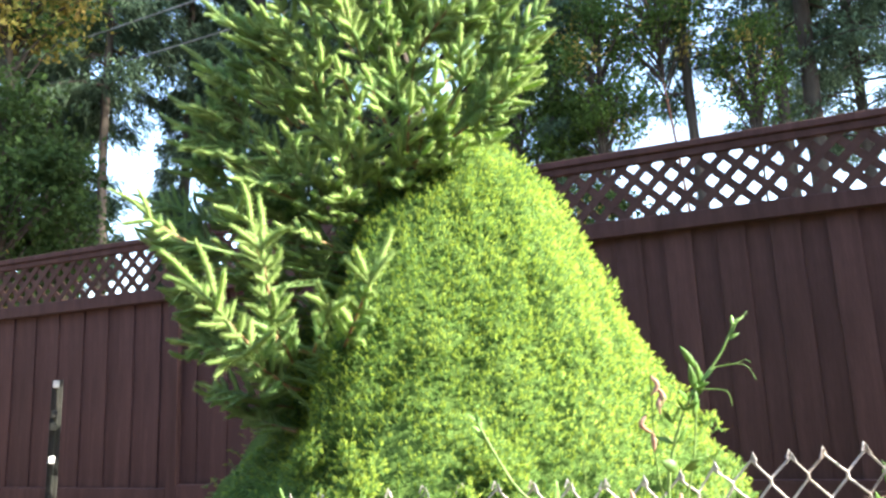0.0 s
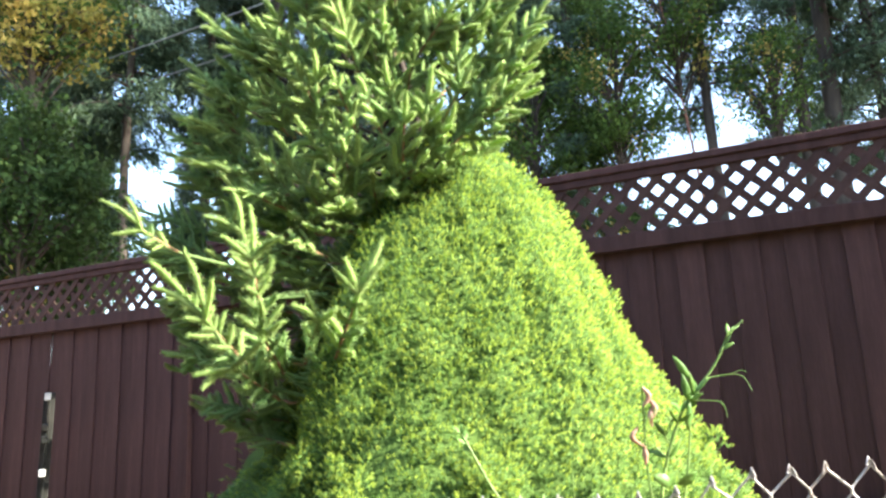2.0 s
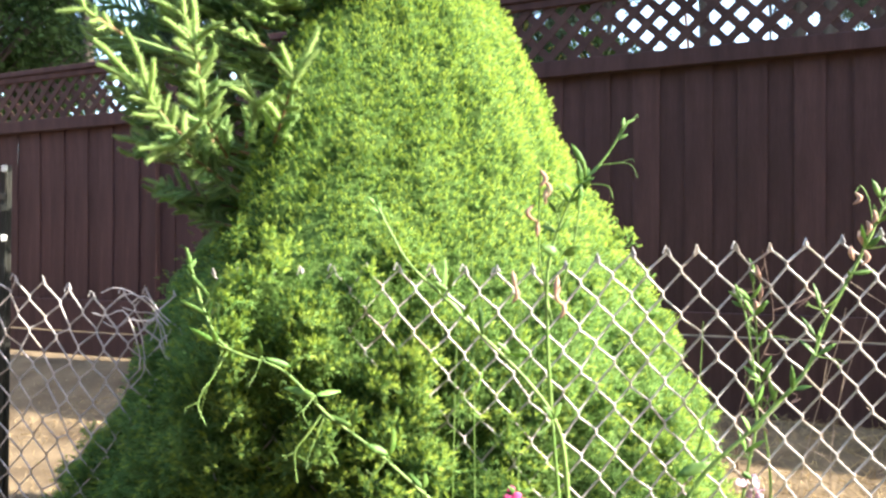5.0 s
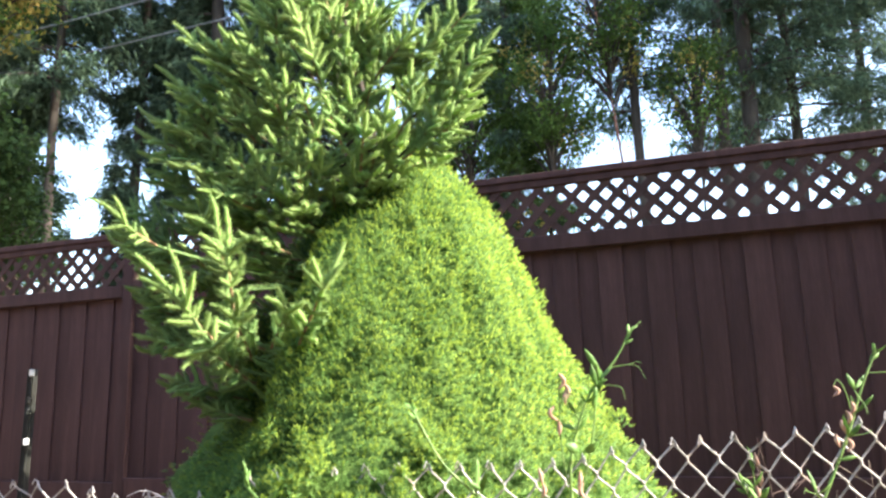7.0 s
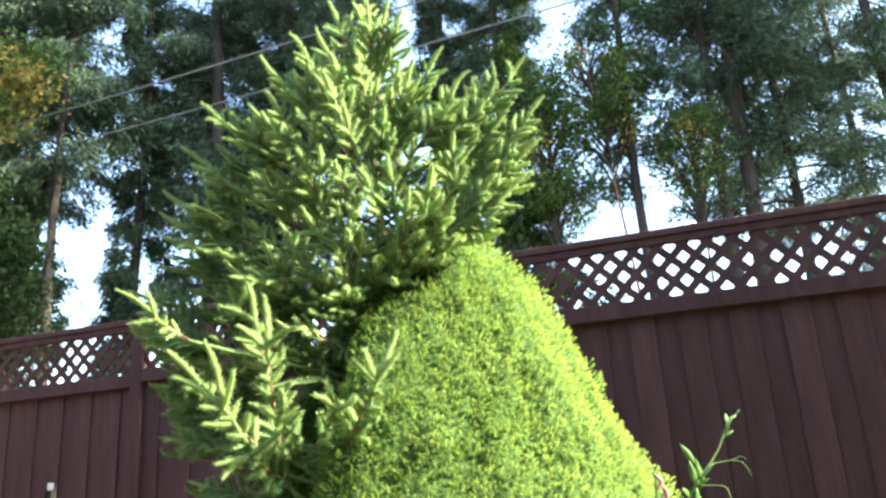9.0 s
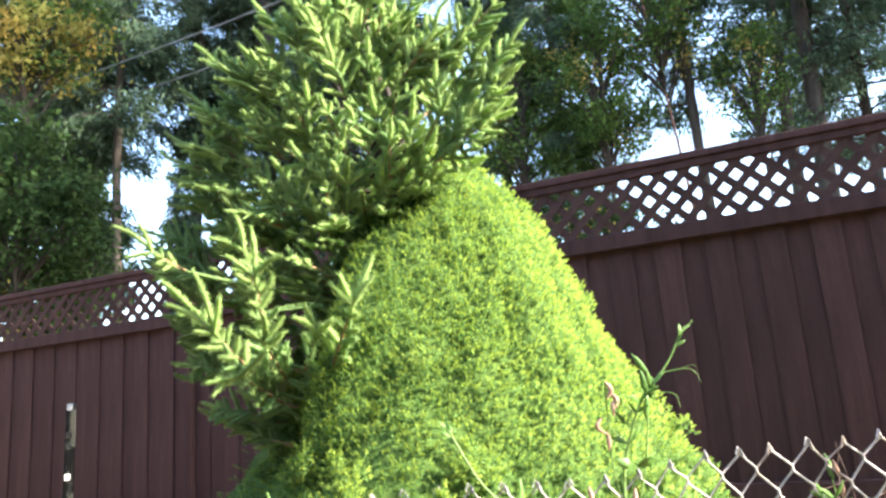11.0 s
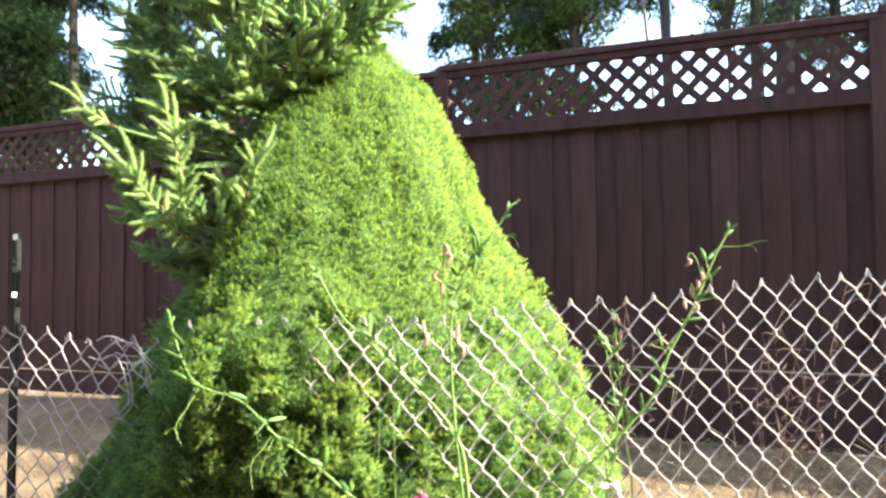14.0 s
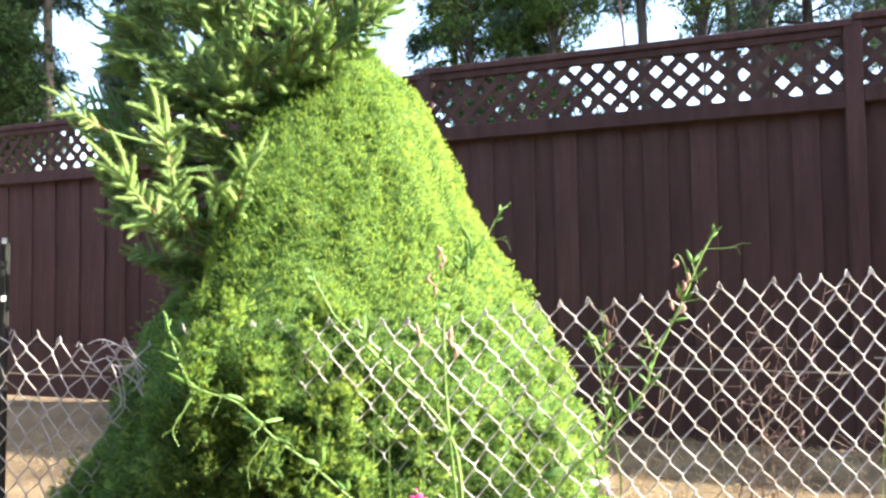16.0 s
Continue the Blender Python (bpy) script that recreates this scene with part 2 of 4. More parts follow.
# ---------------------------------------------------------------- board fence
FENCE = Matrix.Translation((0, FA, 0)) @ Matrix.Rotation(math.atan(FB), 4, "Z")   # local x along the fence, -y towards the garden
POSTS = [-11.6, -9.2, -6.8, -4.36, -2.02, 0.5, 2.96, 5.42, 7.86]
TOP, RAIL, KICK, FOOT = 2.571, 2.092, 0.81, 0.34


def clip_rect(poly, u0, u1, z0, z1):
    for axis, lim, sign in ((0, u0, 1), (0, u1, -1), (1, z0, 1), (1, z1, -1)):
        out = []
        for a, b in zip(poly, poly[1:] + poly[:1]):
            ia, ib = sign * (a[axis] - lim) >= 0, sign * (b[axis] - lim) >= 0
            if ia:
                out.append(a)
            if ia != ib:
                t = (lim - a[axis]) / (b[axis] - a[axis])
                out.append((a[0] + t * (b[0] - a[0]), a[1] + t * (b[1] - a[1])))
        poly = out
        if len(poly) < 3:
            return []
    return poly


def strip_bm(poly, y0, y1):
    bm = bmesh.new()
    a = [bm.verts.new((u, y0, z)) for u, z in poly]
    b = [bm.verts.new((u, y1, z)) for u, z in poly]
    bm.faces.new(a)
    bm.faces.new(b[::-1])
    for i in range(len(poly)):
        j = (i + 1) % len(poly)
        bm.faces.new((a[j], a[i], b[i], b[j]))
    bmesh.ops.recalc_face_normals(bm, faces=bm.faces[:])
    return bm


def make_board_fence():
    fence = tagged(new("wall_fence"), "dark red-brown stained board fence with a lattice top", "fence", kind="structure")
    fence.matrix_world = FENCE
    board = None
    for k, (a, b) in enumerate(zip(POSTS, POSTS[1:])):
        up = 0.0118 * (a + b) / 2 if -5 < a < 4 else 0.0118 * max(-5, min(4, a))
        gap = 0.647 + 0.0365 * max(-4, min(4, (a + b) / 2))
        part("post", box_bm(a - 0.045, a + 0.045, -0.03, 0.06, 0.0, TOP + up - 0.042), M_FENCE, fence)
        part("top_rail", box_bm(a - 0.03 if k == 0 else a, b, -0.035, 0.05, TOP + up - 0.04, TOP + up), M_FENCE, fence)
        part("upper_rail", box_bm(a + 0.046, b - 0.046, -0.02, 0.018, TOP + up - 0.085, TOP + up - 0.0405), M_FENCE, fence)
        part("middle_rail", box_bm(a + 0.046, b - 0.046, -0.032, 0.02, RAIL + up, RAIL + up + 0.09), M_FENCE, fence)
        part("kickboard", box_bm(a + 0.046, b - 0.046, -0.026, 0.012, gap + 0.006, KICK + up), M_FENCE, fence)
        part("kickboard", box_bm(a + 0.046, b - 0.046, -0.022, 0.014, FOOT + (0.018 if a < -1 else -0.08), gap - 0.006), M_FENCE, fence)
        n = int((b - a - 0.09) / 0.132) + 1
        for i in range(n):
            x = a + 0.045 + (i + 0.5) * (b - a - 0.09) / n
            if board is None:
                board = part("board", box_bm(-0.07, 0.07, 0, 0.011, KICK - 0.03, RAIL + 0.035, 0.0025), M_FENCE, fence)
                ob = board
            else:
                ob = put("board", board.data, fence)
            ob.location = (x, 0.014 + 0.012 * (i % 2), up)
            ob.rotation_euler = (0, rng.normal(0, 0.0018), 0)
        z0, z1 = RAIL + up + 0.08, TOP + up - 0.075
        pitch, w = 0.134, 0.043 * 0.7071
        span = z1 - z0
        for d in (1, -1):
            s = a - span if d > 0 else a
            while s < b + (0 if d > 0 else span):
                top = s + d * span
                quad = [(s - w, z0), (s + w, z0), (top + w, z1), (top - w, z1)]
                poly = clip_rect(quad, a + 0.04, b - 0.04, z0, z1)
                if poly:
                    part("lattice_strip", strip_bm(poly, -0.006 if d > 0 else 0.0005, 0.0 if d > 0 else 0.0065), M_LATTICE, fence)
                s += pitch


make_board_fence()

# unseen plain walls, added behind the camera and at the side to cut sky light
M_BLOCKER = material("blocker_grey", ((0.16, 0.15, 0.14), (0.24, 0.23, 0.21)), 2.0, (1, 1, 8), 0.8, 0.3, 30)
for name, label, size in (("wall_sky_block_back", "unseen plain grey wall added behind the garden to block sky light", (-11, 11, -3.8, -3.5, -0.4, 5.6)),
                          ("wall_sky_block_side", "unseen plain grey wall added at the garden's side to block sky light", (-9.3, -9.0, -3.49, 8.0, -0.4, 4.6))):
    bm = box_bm(*size, 0.01)
    me = bpy.data.meshes.new(name)
    bm.to_mesh(me)
    bm.free()
    me.materials.append(M_BLOCKER)
    tagged(new(name, me), label, "wall", kind="structure")

# ---------------------------------------------------------------- dwarf spruce
AXIS = np.array([0.04, 2.35])
PZ = np.array([0.0, 0.2, 0.5, 0.8, 1.05, 1.3, 1.5, 1.7, 1.9, 2.03, 2.14, 2.24])
PR = np.array([0.90, 0.98, 0.94, 0.85, 0.74, 0.62, 0.52, 0.43, 0.32, 0.21, 0.11, 0.01])


def cone_radius(z, th):
    r = np.interp(z, PZ, PR)
    r = r + 0.026 * np.exp(-(th / 0.7) ** 2)
    r = r - 0.15 * np.exp(-((th + 2.60) / 0.36) ** 2) * np.clip((z - 1.0) / 0.2, 0, 1) * np.clip((1.95 - z) / 0.3, 0, 1)      # recess under the side boughs
    r = r + 0.085 * np.exp(-((th + 2.03) / 0.23) ** 2) * np.clip((z - 1.1) / 0.2, 0, 1) * np.clip((2.0 - z) / 0.35, 0, 1)      # a swelling beside that recess
    low = np.clip((1.34 - z) / 0.32, 0, 1)
    low = low * low * (3 - 2 * low)
    r = r - 0.10 * np.exp(-((th + 2.85) / 0.5) ** 2) * np.clip((z - 0.5) / 0.3, 0, 1) * np.clip((1.42 - z) / 0.2, 0, 1)      # the waist under the side growth
    # an upright, undercut front that bulges through the netting
    front = np.minimum(0.875 / np.maximum(-np.sin(th), 0.62), 0.97) - 0.40 * np.clip(0.92 - z, 0, 0.4) * np.clip((-1.50 - th) / 0.3, 0, 1)
    wide = np.clip((-1.46 - th) / 0.18, 0, 1) * np.clip((th + np.interp(z, [0.92, 1.16], [2.28, 1.98])) / 0.28, 0, 1)
    return r + wide * low * (front - r)


def lump(x, y, z):
    return np.array([noise.noise((a * 3.4, b * 3.4, c * 2.3)) * 0.55 + noise.noise((a * 9, b * 9, c * 5)) * 0.6 + noise.noise((a * 22, b * 22, c * 14)) * 0.4 for a, b, c in zip(x, y, z)])


def cone_points(count, front):
    """Points spread over the cone; front keeps to the garden side."""
    z = rng.uniform(0.06, 2.23, count * 3)
    keep = rng.uniform(0, 1.0, len(z)) < np.interp(z, PZ, PR) / 1.0
    z = z[keep][:count]
    n = len(z)
    th = rng.uniform(-np.pi, 0.25, n) if front else rng.uniform(0.25, np.pi, n)
    c, s = np.cos(th), np.sin(th)
    l = lump(c * 0.8, s * 0.8, z)
    r = cone_radius(z, th) + np.interp(z, [1.1, 1.3], [0.082, 0.050]) * l - 0.02
    slope = (np.interp(z - 0.05, PZ, PR) - np.interp(z + 0.05, PZ, PR)) / 0.1
    nrm = unit(np.stack([c, s, slope], -1))
    p = np.stack([AXIS[0] + r * c, AXIS[1] + r * s, z], -1)
    return p, nrm, l


def sprigs(p, nrm, per, size, fresh=0.30):
    n = len(p)
    flank = np.clip((AXIS[0] - 0.38 - p[:, 0]) / 0.15, 0, 1) * np.clip((1.3 - p[:, 2]) / 0.15, 0, 1)      # sprigs cut short and turned down here, shaped to keep the sunless flank dark
    way = unit(nrm + np.stack([-0.3 * flank, 0 * flank, 0.45 - 0.55 * flank], -1) + rng.normal(0, 0.42, (n, 3)))
    big = 1 + 0.75 * np.clip((1.2 - p[:, 2]) / 0.35, 0, 1)      # coarser growth low down
    length = rng.uniform(0.6, 1.25, n) * size * big * (1 - 0.35 * flank)
    depth = rng.uniform(0, 1, n) ** 1.6 * np.where(p[:, 2] > 1.2, 0.027, 0.038)
    p = p - nrm * depth[:, None]
    t = rng.uniform(0.0, 1.0, (n, per))
    base = p[:, None] + way[:, None] * (length[:, None] * t)[..., None]
    out = unit(rng.normal(size=(n, per, 3)))
    d = unit(out * (1.05 - 0.55 * t)[..., None] + way[:, None] * (0.55 + 0.7 * t)[..., None])
    ln = rng.uniform(0.0075, 0.012, (n, per)) * (1.15 - 0.35 * t) * (0.35 + 0.65 * big[:, None])
    shade = unit(nrm[:, None] * 0.35 + way[:, None] * 0.4 + out * 0.4 + (0, 0, 0.55))
    v, f, vn = needles(base.reshape(-1, 3), d.reshape(-1, 3), ln.ravel(), 0.0028, shade.reshape(-1, 3))
    # fewer young needles low down: older growth, and shade put into the colour
    young = (t > 0.45) & ((depth[:, None] < 0.024) & (rng.uniform(0, 1, (n, 1)) < np.where(p[:, 2:] < 1.12, fresh, 0.92)))
    return v, f, np.where(young.ravel(), 0, 1), vn


def shoot(chunks, p, way, length, mat, r=0.010, dens=2300):
    """A plump bottlebrush shoot: a soft spindle and the needles that stand round it."""
    n = max(24, int(length * dens))
    t = (np.arange(n) + rng.uniform(0, 1, n)) / n
    phi = rng.uniform(0, 2 * np.pi, n)
    a = unit(np.cross(way, (0.3, 0.5, 0.81) if abs(way[2]) < 0.8 else (1.0, 0.2, 0.1)))
    b = np.cross(way, a)
    bow = np.cross(way, rng.normal(size=3)) * length * 0.06

    def along(u):
        return p + way * (u * length)[:, None] + bow * (u * (1 - u) * 4)[:, None]

    out = np.cos(phi)[:, None] * a + np.sin(phi)[:, None] * b
    swell = r * (0.72 + 0.28 * np.sin(np.pi * np.clip(t * 1.15, 0, 1)))
    d = unit(out * (1.0 - 0.55 * t ** 5)[:, None] + way * (0.75 + 0.5 * t ** 4)[:, None] + rng.normal(0, 0.13, (n, 3)))
    v, f, nrm = needles(along(t) + out * (0.3 * swell)[:, None], d, swell * rng.uniform(1.0, 1.35, n), 0.0021, unit(out + way * 0.25 + (0, 0, 0.45)))
    chunks.append((v, f, mat, nrm))
    u = np.array([0.0, 0.15, 0.6, 0.93, 1.0])
    line = along(u)
    v, q = tube(line, np.array([0.2, 0.5, 0.55, 0.4, 0.08]) * r, 5)
    chunks.append((v, np.concatenate([q[:, [0, 1, 2]], q[:, [0, 2, 3]]]), mat, unit(v - np.repeat(line, 5, 0))))


def grow(chunks, p, way, length, flat, r=0.0095, depth=0, lean=0.12, lead=0.0, cap=0.18):
    """A spray: a fresh leader, older wood behind it, and side shoots in pairs that grow longer towards its base."""
    lead = min(length, lead or rng.uniform(0.055, 0.09))
    back = length - lead
    joint = p + way * back
    shoot(chunks, joint, unit(way + (0, 0, lean) + rng.normal(0, 0.06, 3)), lead, 1, r)
    if back < 0.02:
        return
    shoot(chunks, p, way, back, 0, r * 0.85, 1900)
    if depth == 0:
        v, q = tube(np.linspace(p, joint, 6), np.linspace(0.0045, 0.0025, 6), 5)
        chunks.append((v, np.concatenate([q[:, [0, 1, 2]], q[:, [0, 2, 3]]]), 2, unit(v - np.repeat(np.linspace(p, joint, 6), 5, 0))))
    flat = unit(flat - way * np.dot(flat, way))
    side = np.cross(way, flat)
    s = back
    while s > 0.015:
        for sg in (1, -1):
            ln = min(0.60 * (length - s) * rng.uniform(0.75, 1.2), cap)
            w = unit(way * rng.uniform(0.6, 0.95) + side * sg * rng.uniform(0.8, 1.05) + flat * rng.normal(0.15, 0.22) + (0, 0, lean))
            at = p + way * (s - rng.uniform(0, 0.012))
            if depth < 1 and ln > 0.095:
                grow(chunks, at, w, ln, flat + rng.normal(0, 0.25, 3), r, depth + 1, lean)
            else:
                shoot(chunks, at, w, max(ln, 0.028), 1 if rng.uniform() < 0.72 else 0, r * rng.uniform(0.9, 1.08))
        s -= rng.uniform(2.6, 3.8) * r if depth == 0 else rng.uniform(2.4, 3.4) * r


def put_bough(tree, name, chunks):
    v, f, mi, vn = merge(chunks)
    put(name, np_mesh(name, v, f, [M_SPRUCE, M_SPRUCE_TIP, M_TWIG], mi, vn), tree)


def tree_limb(tree, a, b):
    a, b = np.array(a), np.array(b)
    tube_part("limb", smooth_line([b, (a + b) / 2 + (0, 0, -0.02), a], 8), np.linspace(0.006, 0.003, 8), M_BARK, tree, sides=5)


def make_dwarf_spruce():
    tree = tagged(new("dwarf_spruce"), "cone-shaped bright green dwarf spruce with coarse reverted boughs on top", "tree")
    tube_part("trunk", [(AXIS[0], AXIS[1], 0.0), (AXIS[0], AXIS[1], 1.2), (AXIS[0] - 0.08, AXIS[1] - 0.1, 2.2), (-0.15, 2.12, 2.66)], [0.06, 0.045, 0.015, 0.004], M_BARK, tree, sides=9)
    # added closed core that stops see-through; its dark colour stands for inner shade
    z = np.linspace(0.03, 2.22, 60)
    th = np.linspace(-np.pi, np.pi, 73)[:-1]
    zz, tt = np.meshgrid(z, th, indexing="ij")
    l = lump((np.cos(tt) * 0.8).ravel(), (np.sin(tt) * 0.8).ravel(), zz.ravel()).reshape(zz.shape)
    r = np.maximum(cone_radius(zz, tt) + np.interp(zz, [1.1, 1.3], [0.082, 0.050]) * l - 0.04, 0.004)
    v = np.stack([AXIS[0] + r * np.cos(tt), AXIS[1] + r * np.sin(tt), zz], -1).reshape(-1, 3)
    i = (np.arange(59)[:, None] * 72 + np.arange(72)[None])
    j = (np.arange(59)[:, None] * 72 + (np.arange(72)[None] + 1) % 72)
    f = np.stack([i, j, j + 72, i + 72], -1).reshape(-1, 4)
    put("shaded_core", np_mesh("shaded_core", v, f, [M_CORE]), tree, "closed core, coloured dark for the shade inside the foliage")
    p, nrm, l = cone_points(48000, True)
    v, f, mi, vn = sprigs(p, nrm, 14, 0.017)
    put("needle_cover", np_mesh("needle_cover", v, f, [M_YOUNG, M_OLD], mi, vn), tree, "dense short bright green needle sprigs", "stuff")
    # rounded tufts standing proud of the lower foliage
    p, nrm, l = cone_points(1500, True)
    keep = (p[:, 2] < 1.2) & (l > -0.12) & ((np.arctan2(p[:, 1] - AXIS[1], p[:, 0] - AXIS[0]) > -2.1) | (rng.uniform(0, 1, len(p)) < 0.12))
    p, nrm = p[keep][:520], nrm[keep][:520]
    each = 30
    ball = unit(rng.normal(size=(len(p), each, 3)) + nrm[:, None] * 0.9 + (0, 0, 0.5))
    size = rng.uniform(0.018, 0.042, (len(p), 1, 1))
    q = p[:, None] + nrm[:, None] * 0.012 + ball * size
    v, f, mi, vn = sprigs(q.reshape(-1, 3), ball.reshape(-1, 3), 13, 0.015, 0.6)
    put("needle_cover", np_mesh("needle_cover", v, f, [M_YOUNG, M_OLD], mi, vn), tree, "rounded tufts of coarser bright needles", "stuff")
    # larger star-shaped clumps pushing out through the netting
    p, nrm, l = cone_points(2600, True)
    th = np.arctan2(p[:, 1] - AXIS[1], p[:, 0] - AXIS[0])
    keep = (p[:, 2] < 1.18) & (p[:, 2] > 0.4) & (th > -2.0) & (th < -1.38) & (l > -0.05) & (rng.uniform(0, 1, len(p)) < np.interp(p[:, 2], [0.5, 1.0], [0.35, 0.9]))
    p, nrm = p[keep][:110], nrm[keep][:110]
    ball = unit(rng.normal(size=(len(p), 46, 3)) + nrm[:, None] * 1.1 + (0.25, 0, 0.45))
    q = p[:, None] + nrm[:, None] * 0.022 + ball * rng.uniform(0.024, 0.044, (len(p), 1, 1)) * rng.uniform(0.6, 1.0, (len(p), 46, 1))
    v, f, mi, vn = sprigs(q.reshape(-1, 3), ball.reshape(-1, 3), 14, 0.016, 0.85)
    put("needle_cover", np_mesh("needle_cover", v, f, [M_YOUNG, M_OLD], mi, vn), tree, "star-shaped clumps of fresh yellow-green needles", "stuff")
    p, nrm, l = cone_points(3500, False)
    v, f, mi, vn = sprigs(p, nrm, 12, 0.024)
    put("needle_cover", np_mesh("needle_cover", v, f, [M_YOUNG, M_OLD], mi, vn), tree, "dense short bright green needle sprigs", "stuff")
    # reverted boughs whose leaders make the crown's outline
    hub = np.array([-0.14, 2.12])
    tips = [
        (-0.167, 2.05, 2.90), (-0.07, 2.02, 2.84), (-0.275, 2.02, 2.82), (-0.14, 1.98, 2.79), (-0.31, 2.0, 2.71), (-0.395, 2.0, 2.685),
        (-0.49, 2.02, 2.62), (-0.67, 2.05, 2.48), (-0.60, 2.05, 2.46), (-0.51, 2.0, 2.45), (-0.74, 2.1, 2.35), (-0.79, 2.12, 2.22),
        (-0.80, 2.12, 2.14), (-0.78, 2.1, 2.06), (-0.025, 2.0, 2.77), (0.09, 1.98, 2.62), (0.0, 1.95, 2.56), (0.165, 1.95, 2.51),
        (0.345, 1.95, 2.55), (0.39, 1.95, 2.41), (0.25, 1.95, 2.47), (0.36, 1.93, 2.27), (0.30, 1.90, 2.14), (-0.42, 2.3, 2.60), (0.02, 2.35, 2.60), (0.24, 2.3, 2.45), (-0.60, 2.35, 2.35), (-0.2, 2.3, 2.70)]
    for x, y, z in tips:
        tip = np.array([x, y, z])
        far = np.linalg.norm(tip[:2] - hub)
        root = np.array([hub[0], hub[1], max(z - 0.16 - 0.55 * far, 1.9)])
        way = unit(tip - root)
        length = min(0.30, np.linalg.norm(tip - root))
        tree_limb(tree, tip - way * length, (hub[0], hub[1], max(1.75, tip[2] - length * way[2] - 0.2)))
        chunks = []
        grow(chunks, tip - way * length, way, length, np.array([0.1, -0.8, 0.5]) + rng.normal(0, 0.2, 3), 0.0112, 0, 0.15, rng.uniform(0.085, 0.125), 0.12)
        put_bough(tree, "reverted_bough", chunks)
    # boughs that face the garden, row over row
    for gx in np.arange(-0.72, 0.38, 0.092):
        for gz in np.arange(1.80, 2.72, 0.098):
            x, z = gx + rng.uniform(-0.04, 0.04), gz + rng.uniform(-0.04, 0.04)
            top = np.interp(x, [-0.77, -0.67, -0.49, -0.31, -0.17, -0.03, 0.09, 0.25, 0.36, 0.40], [2.15, 2.40, 2.50, 2.60, 2.70, 2.62, 2.48, 2.40, 2.40, 2.3])
            low = np.interp(x, [-0.77, -0.43, -0.25, -0.01, 0.19, 0.30, 0.40], [1.86, 1.80, 1.81, 1.89, 1.97, 2.08, 2.26])
            if not low < z < top:
                continue
            tip = np.array([x, 1.92 + 0.22 * np.clip((-x - 0.3) / 0.45, 0, 1) + rng.uniform(-0.03, 0.06), z])
            rim = np.clip((z - low) / 0.2, 0, 1)      # the lowest hang outwards, the others rise
            way = unit(np.array([(x - hub[0]) * 0.45 + rng.normal(0, 0.05), -0.20 + 0.07 * rim, -0.03 + 0.21 * rim]))
            chunks = []
            grow(chunks, tip - way * 0.19, way, 0.19, np.array([0.0, -0.5 - 0.4 * rim, 0.8 - 0.3 * rim]) + rng.normal(0, 0.22, 3), 0.0134, 0, 0.10, 0.0, 0.095)
            put_bough(tree, "reverted_bough", chunks)
    # inner boughs that close the crown
    for k in range(14):
        x = rng.uniform(-0.62, 0.22)
        tip = np.array([x, rng.uniform(2.1, 2.4), rng.uniform(2.05, 2.5 - 0.4 * abs(x + 0.14))])
        way = unit(np.array([x - hub[0], 0.05, 0.15]) + rng.normal(0, 0.08, 3))
        chunks = []
        grow(chunks, tip - way * 0.24, way, 0.24, np.array([0.0, -0.7, 0.5]), 0.009)
        put_bough(tree, "reverted_bough", chunks)
    # shaded boughs on the flank turned from the sun
    for k in range(84):
        z = rng.uniform(1.24, 2.10 if k % 3 == 0 else 1.78)
        edge = np.interp(z, [1.20, 1.34, 1.55, 1.75, 2.1], [-0.60, -0.74, -0.82, -0.83, -0.78])
        tip = np.array([edge + 0.40 * rng.uniform() ** 1.3, rng.uniform(2.10, 2.36), z])
        way = unit(np.array([-0.8, rng.normal(-0.25, 0.25), rng.uniform(0.0, 0.4)]))
        chunks = []
        grow(chunks, tip - way * 0.18, way, 0.18, np.array([0.0, -0.6, 0.6]) + rng.normal(0, 0.2, 3), 0.0105, 0, 0.1, 0.0, 0.09)
        put_bough(tree, "side_bough", chunks)
    for k in range(9):
        tip = np.array([rng.uniform(-0.95, -0.84), rng.uniform(2.12, 2.3), rng.uniform(1.66, 2.02)])
        way = unit(np.array([-0.8, rng.normal(-0.2, 0.2), rng.uniform(0.2, 0.5)]))
        chunks = []
        grow(chunks, tip - way * 0.24, way, 0.24, np.array([0.0, -0.7, 0.5]) + rng.normal(0, 0.2, 3), 0.0095, 0, 0.1, 0.09, 0.09)
        put_bough(tree, "side_bough", chunks)
    # dark growth between the crown and the side boughs
    for k in range(40):
        tip = np.array([rng.uniform(-0.66, -0.26), rng.uniform(1.93, 2.16), rng.uniform(1.58, 1.96)])
        way = unit(np.array([rng.normal(-0.5, 0.3), -0.5, rng.uniform(-0.1, 0.25)]))
        chunks = []
        grow(chunks, tip - way * 0.18, way, 0.18, np.array([0.0, -0.7, 0.6]) + rng.normal(0, 0.2, 3), 0.0105, 0, 0.1, 0.0, 0.09)
        put_bough(tree, "side_bough", chunks)
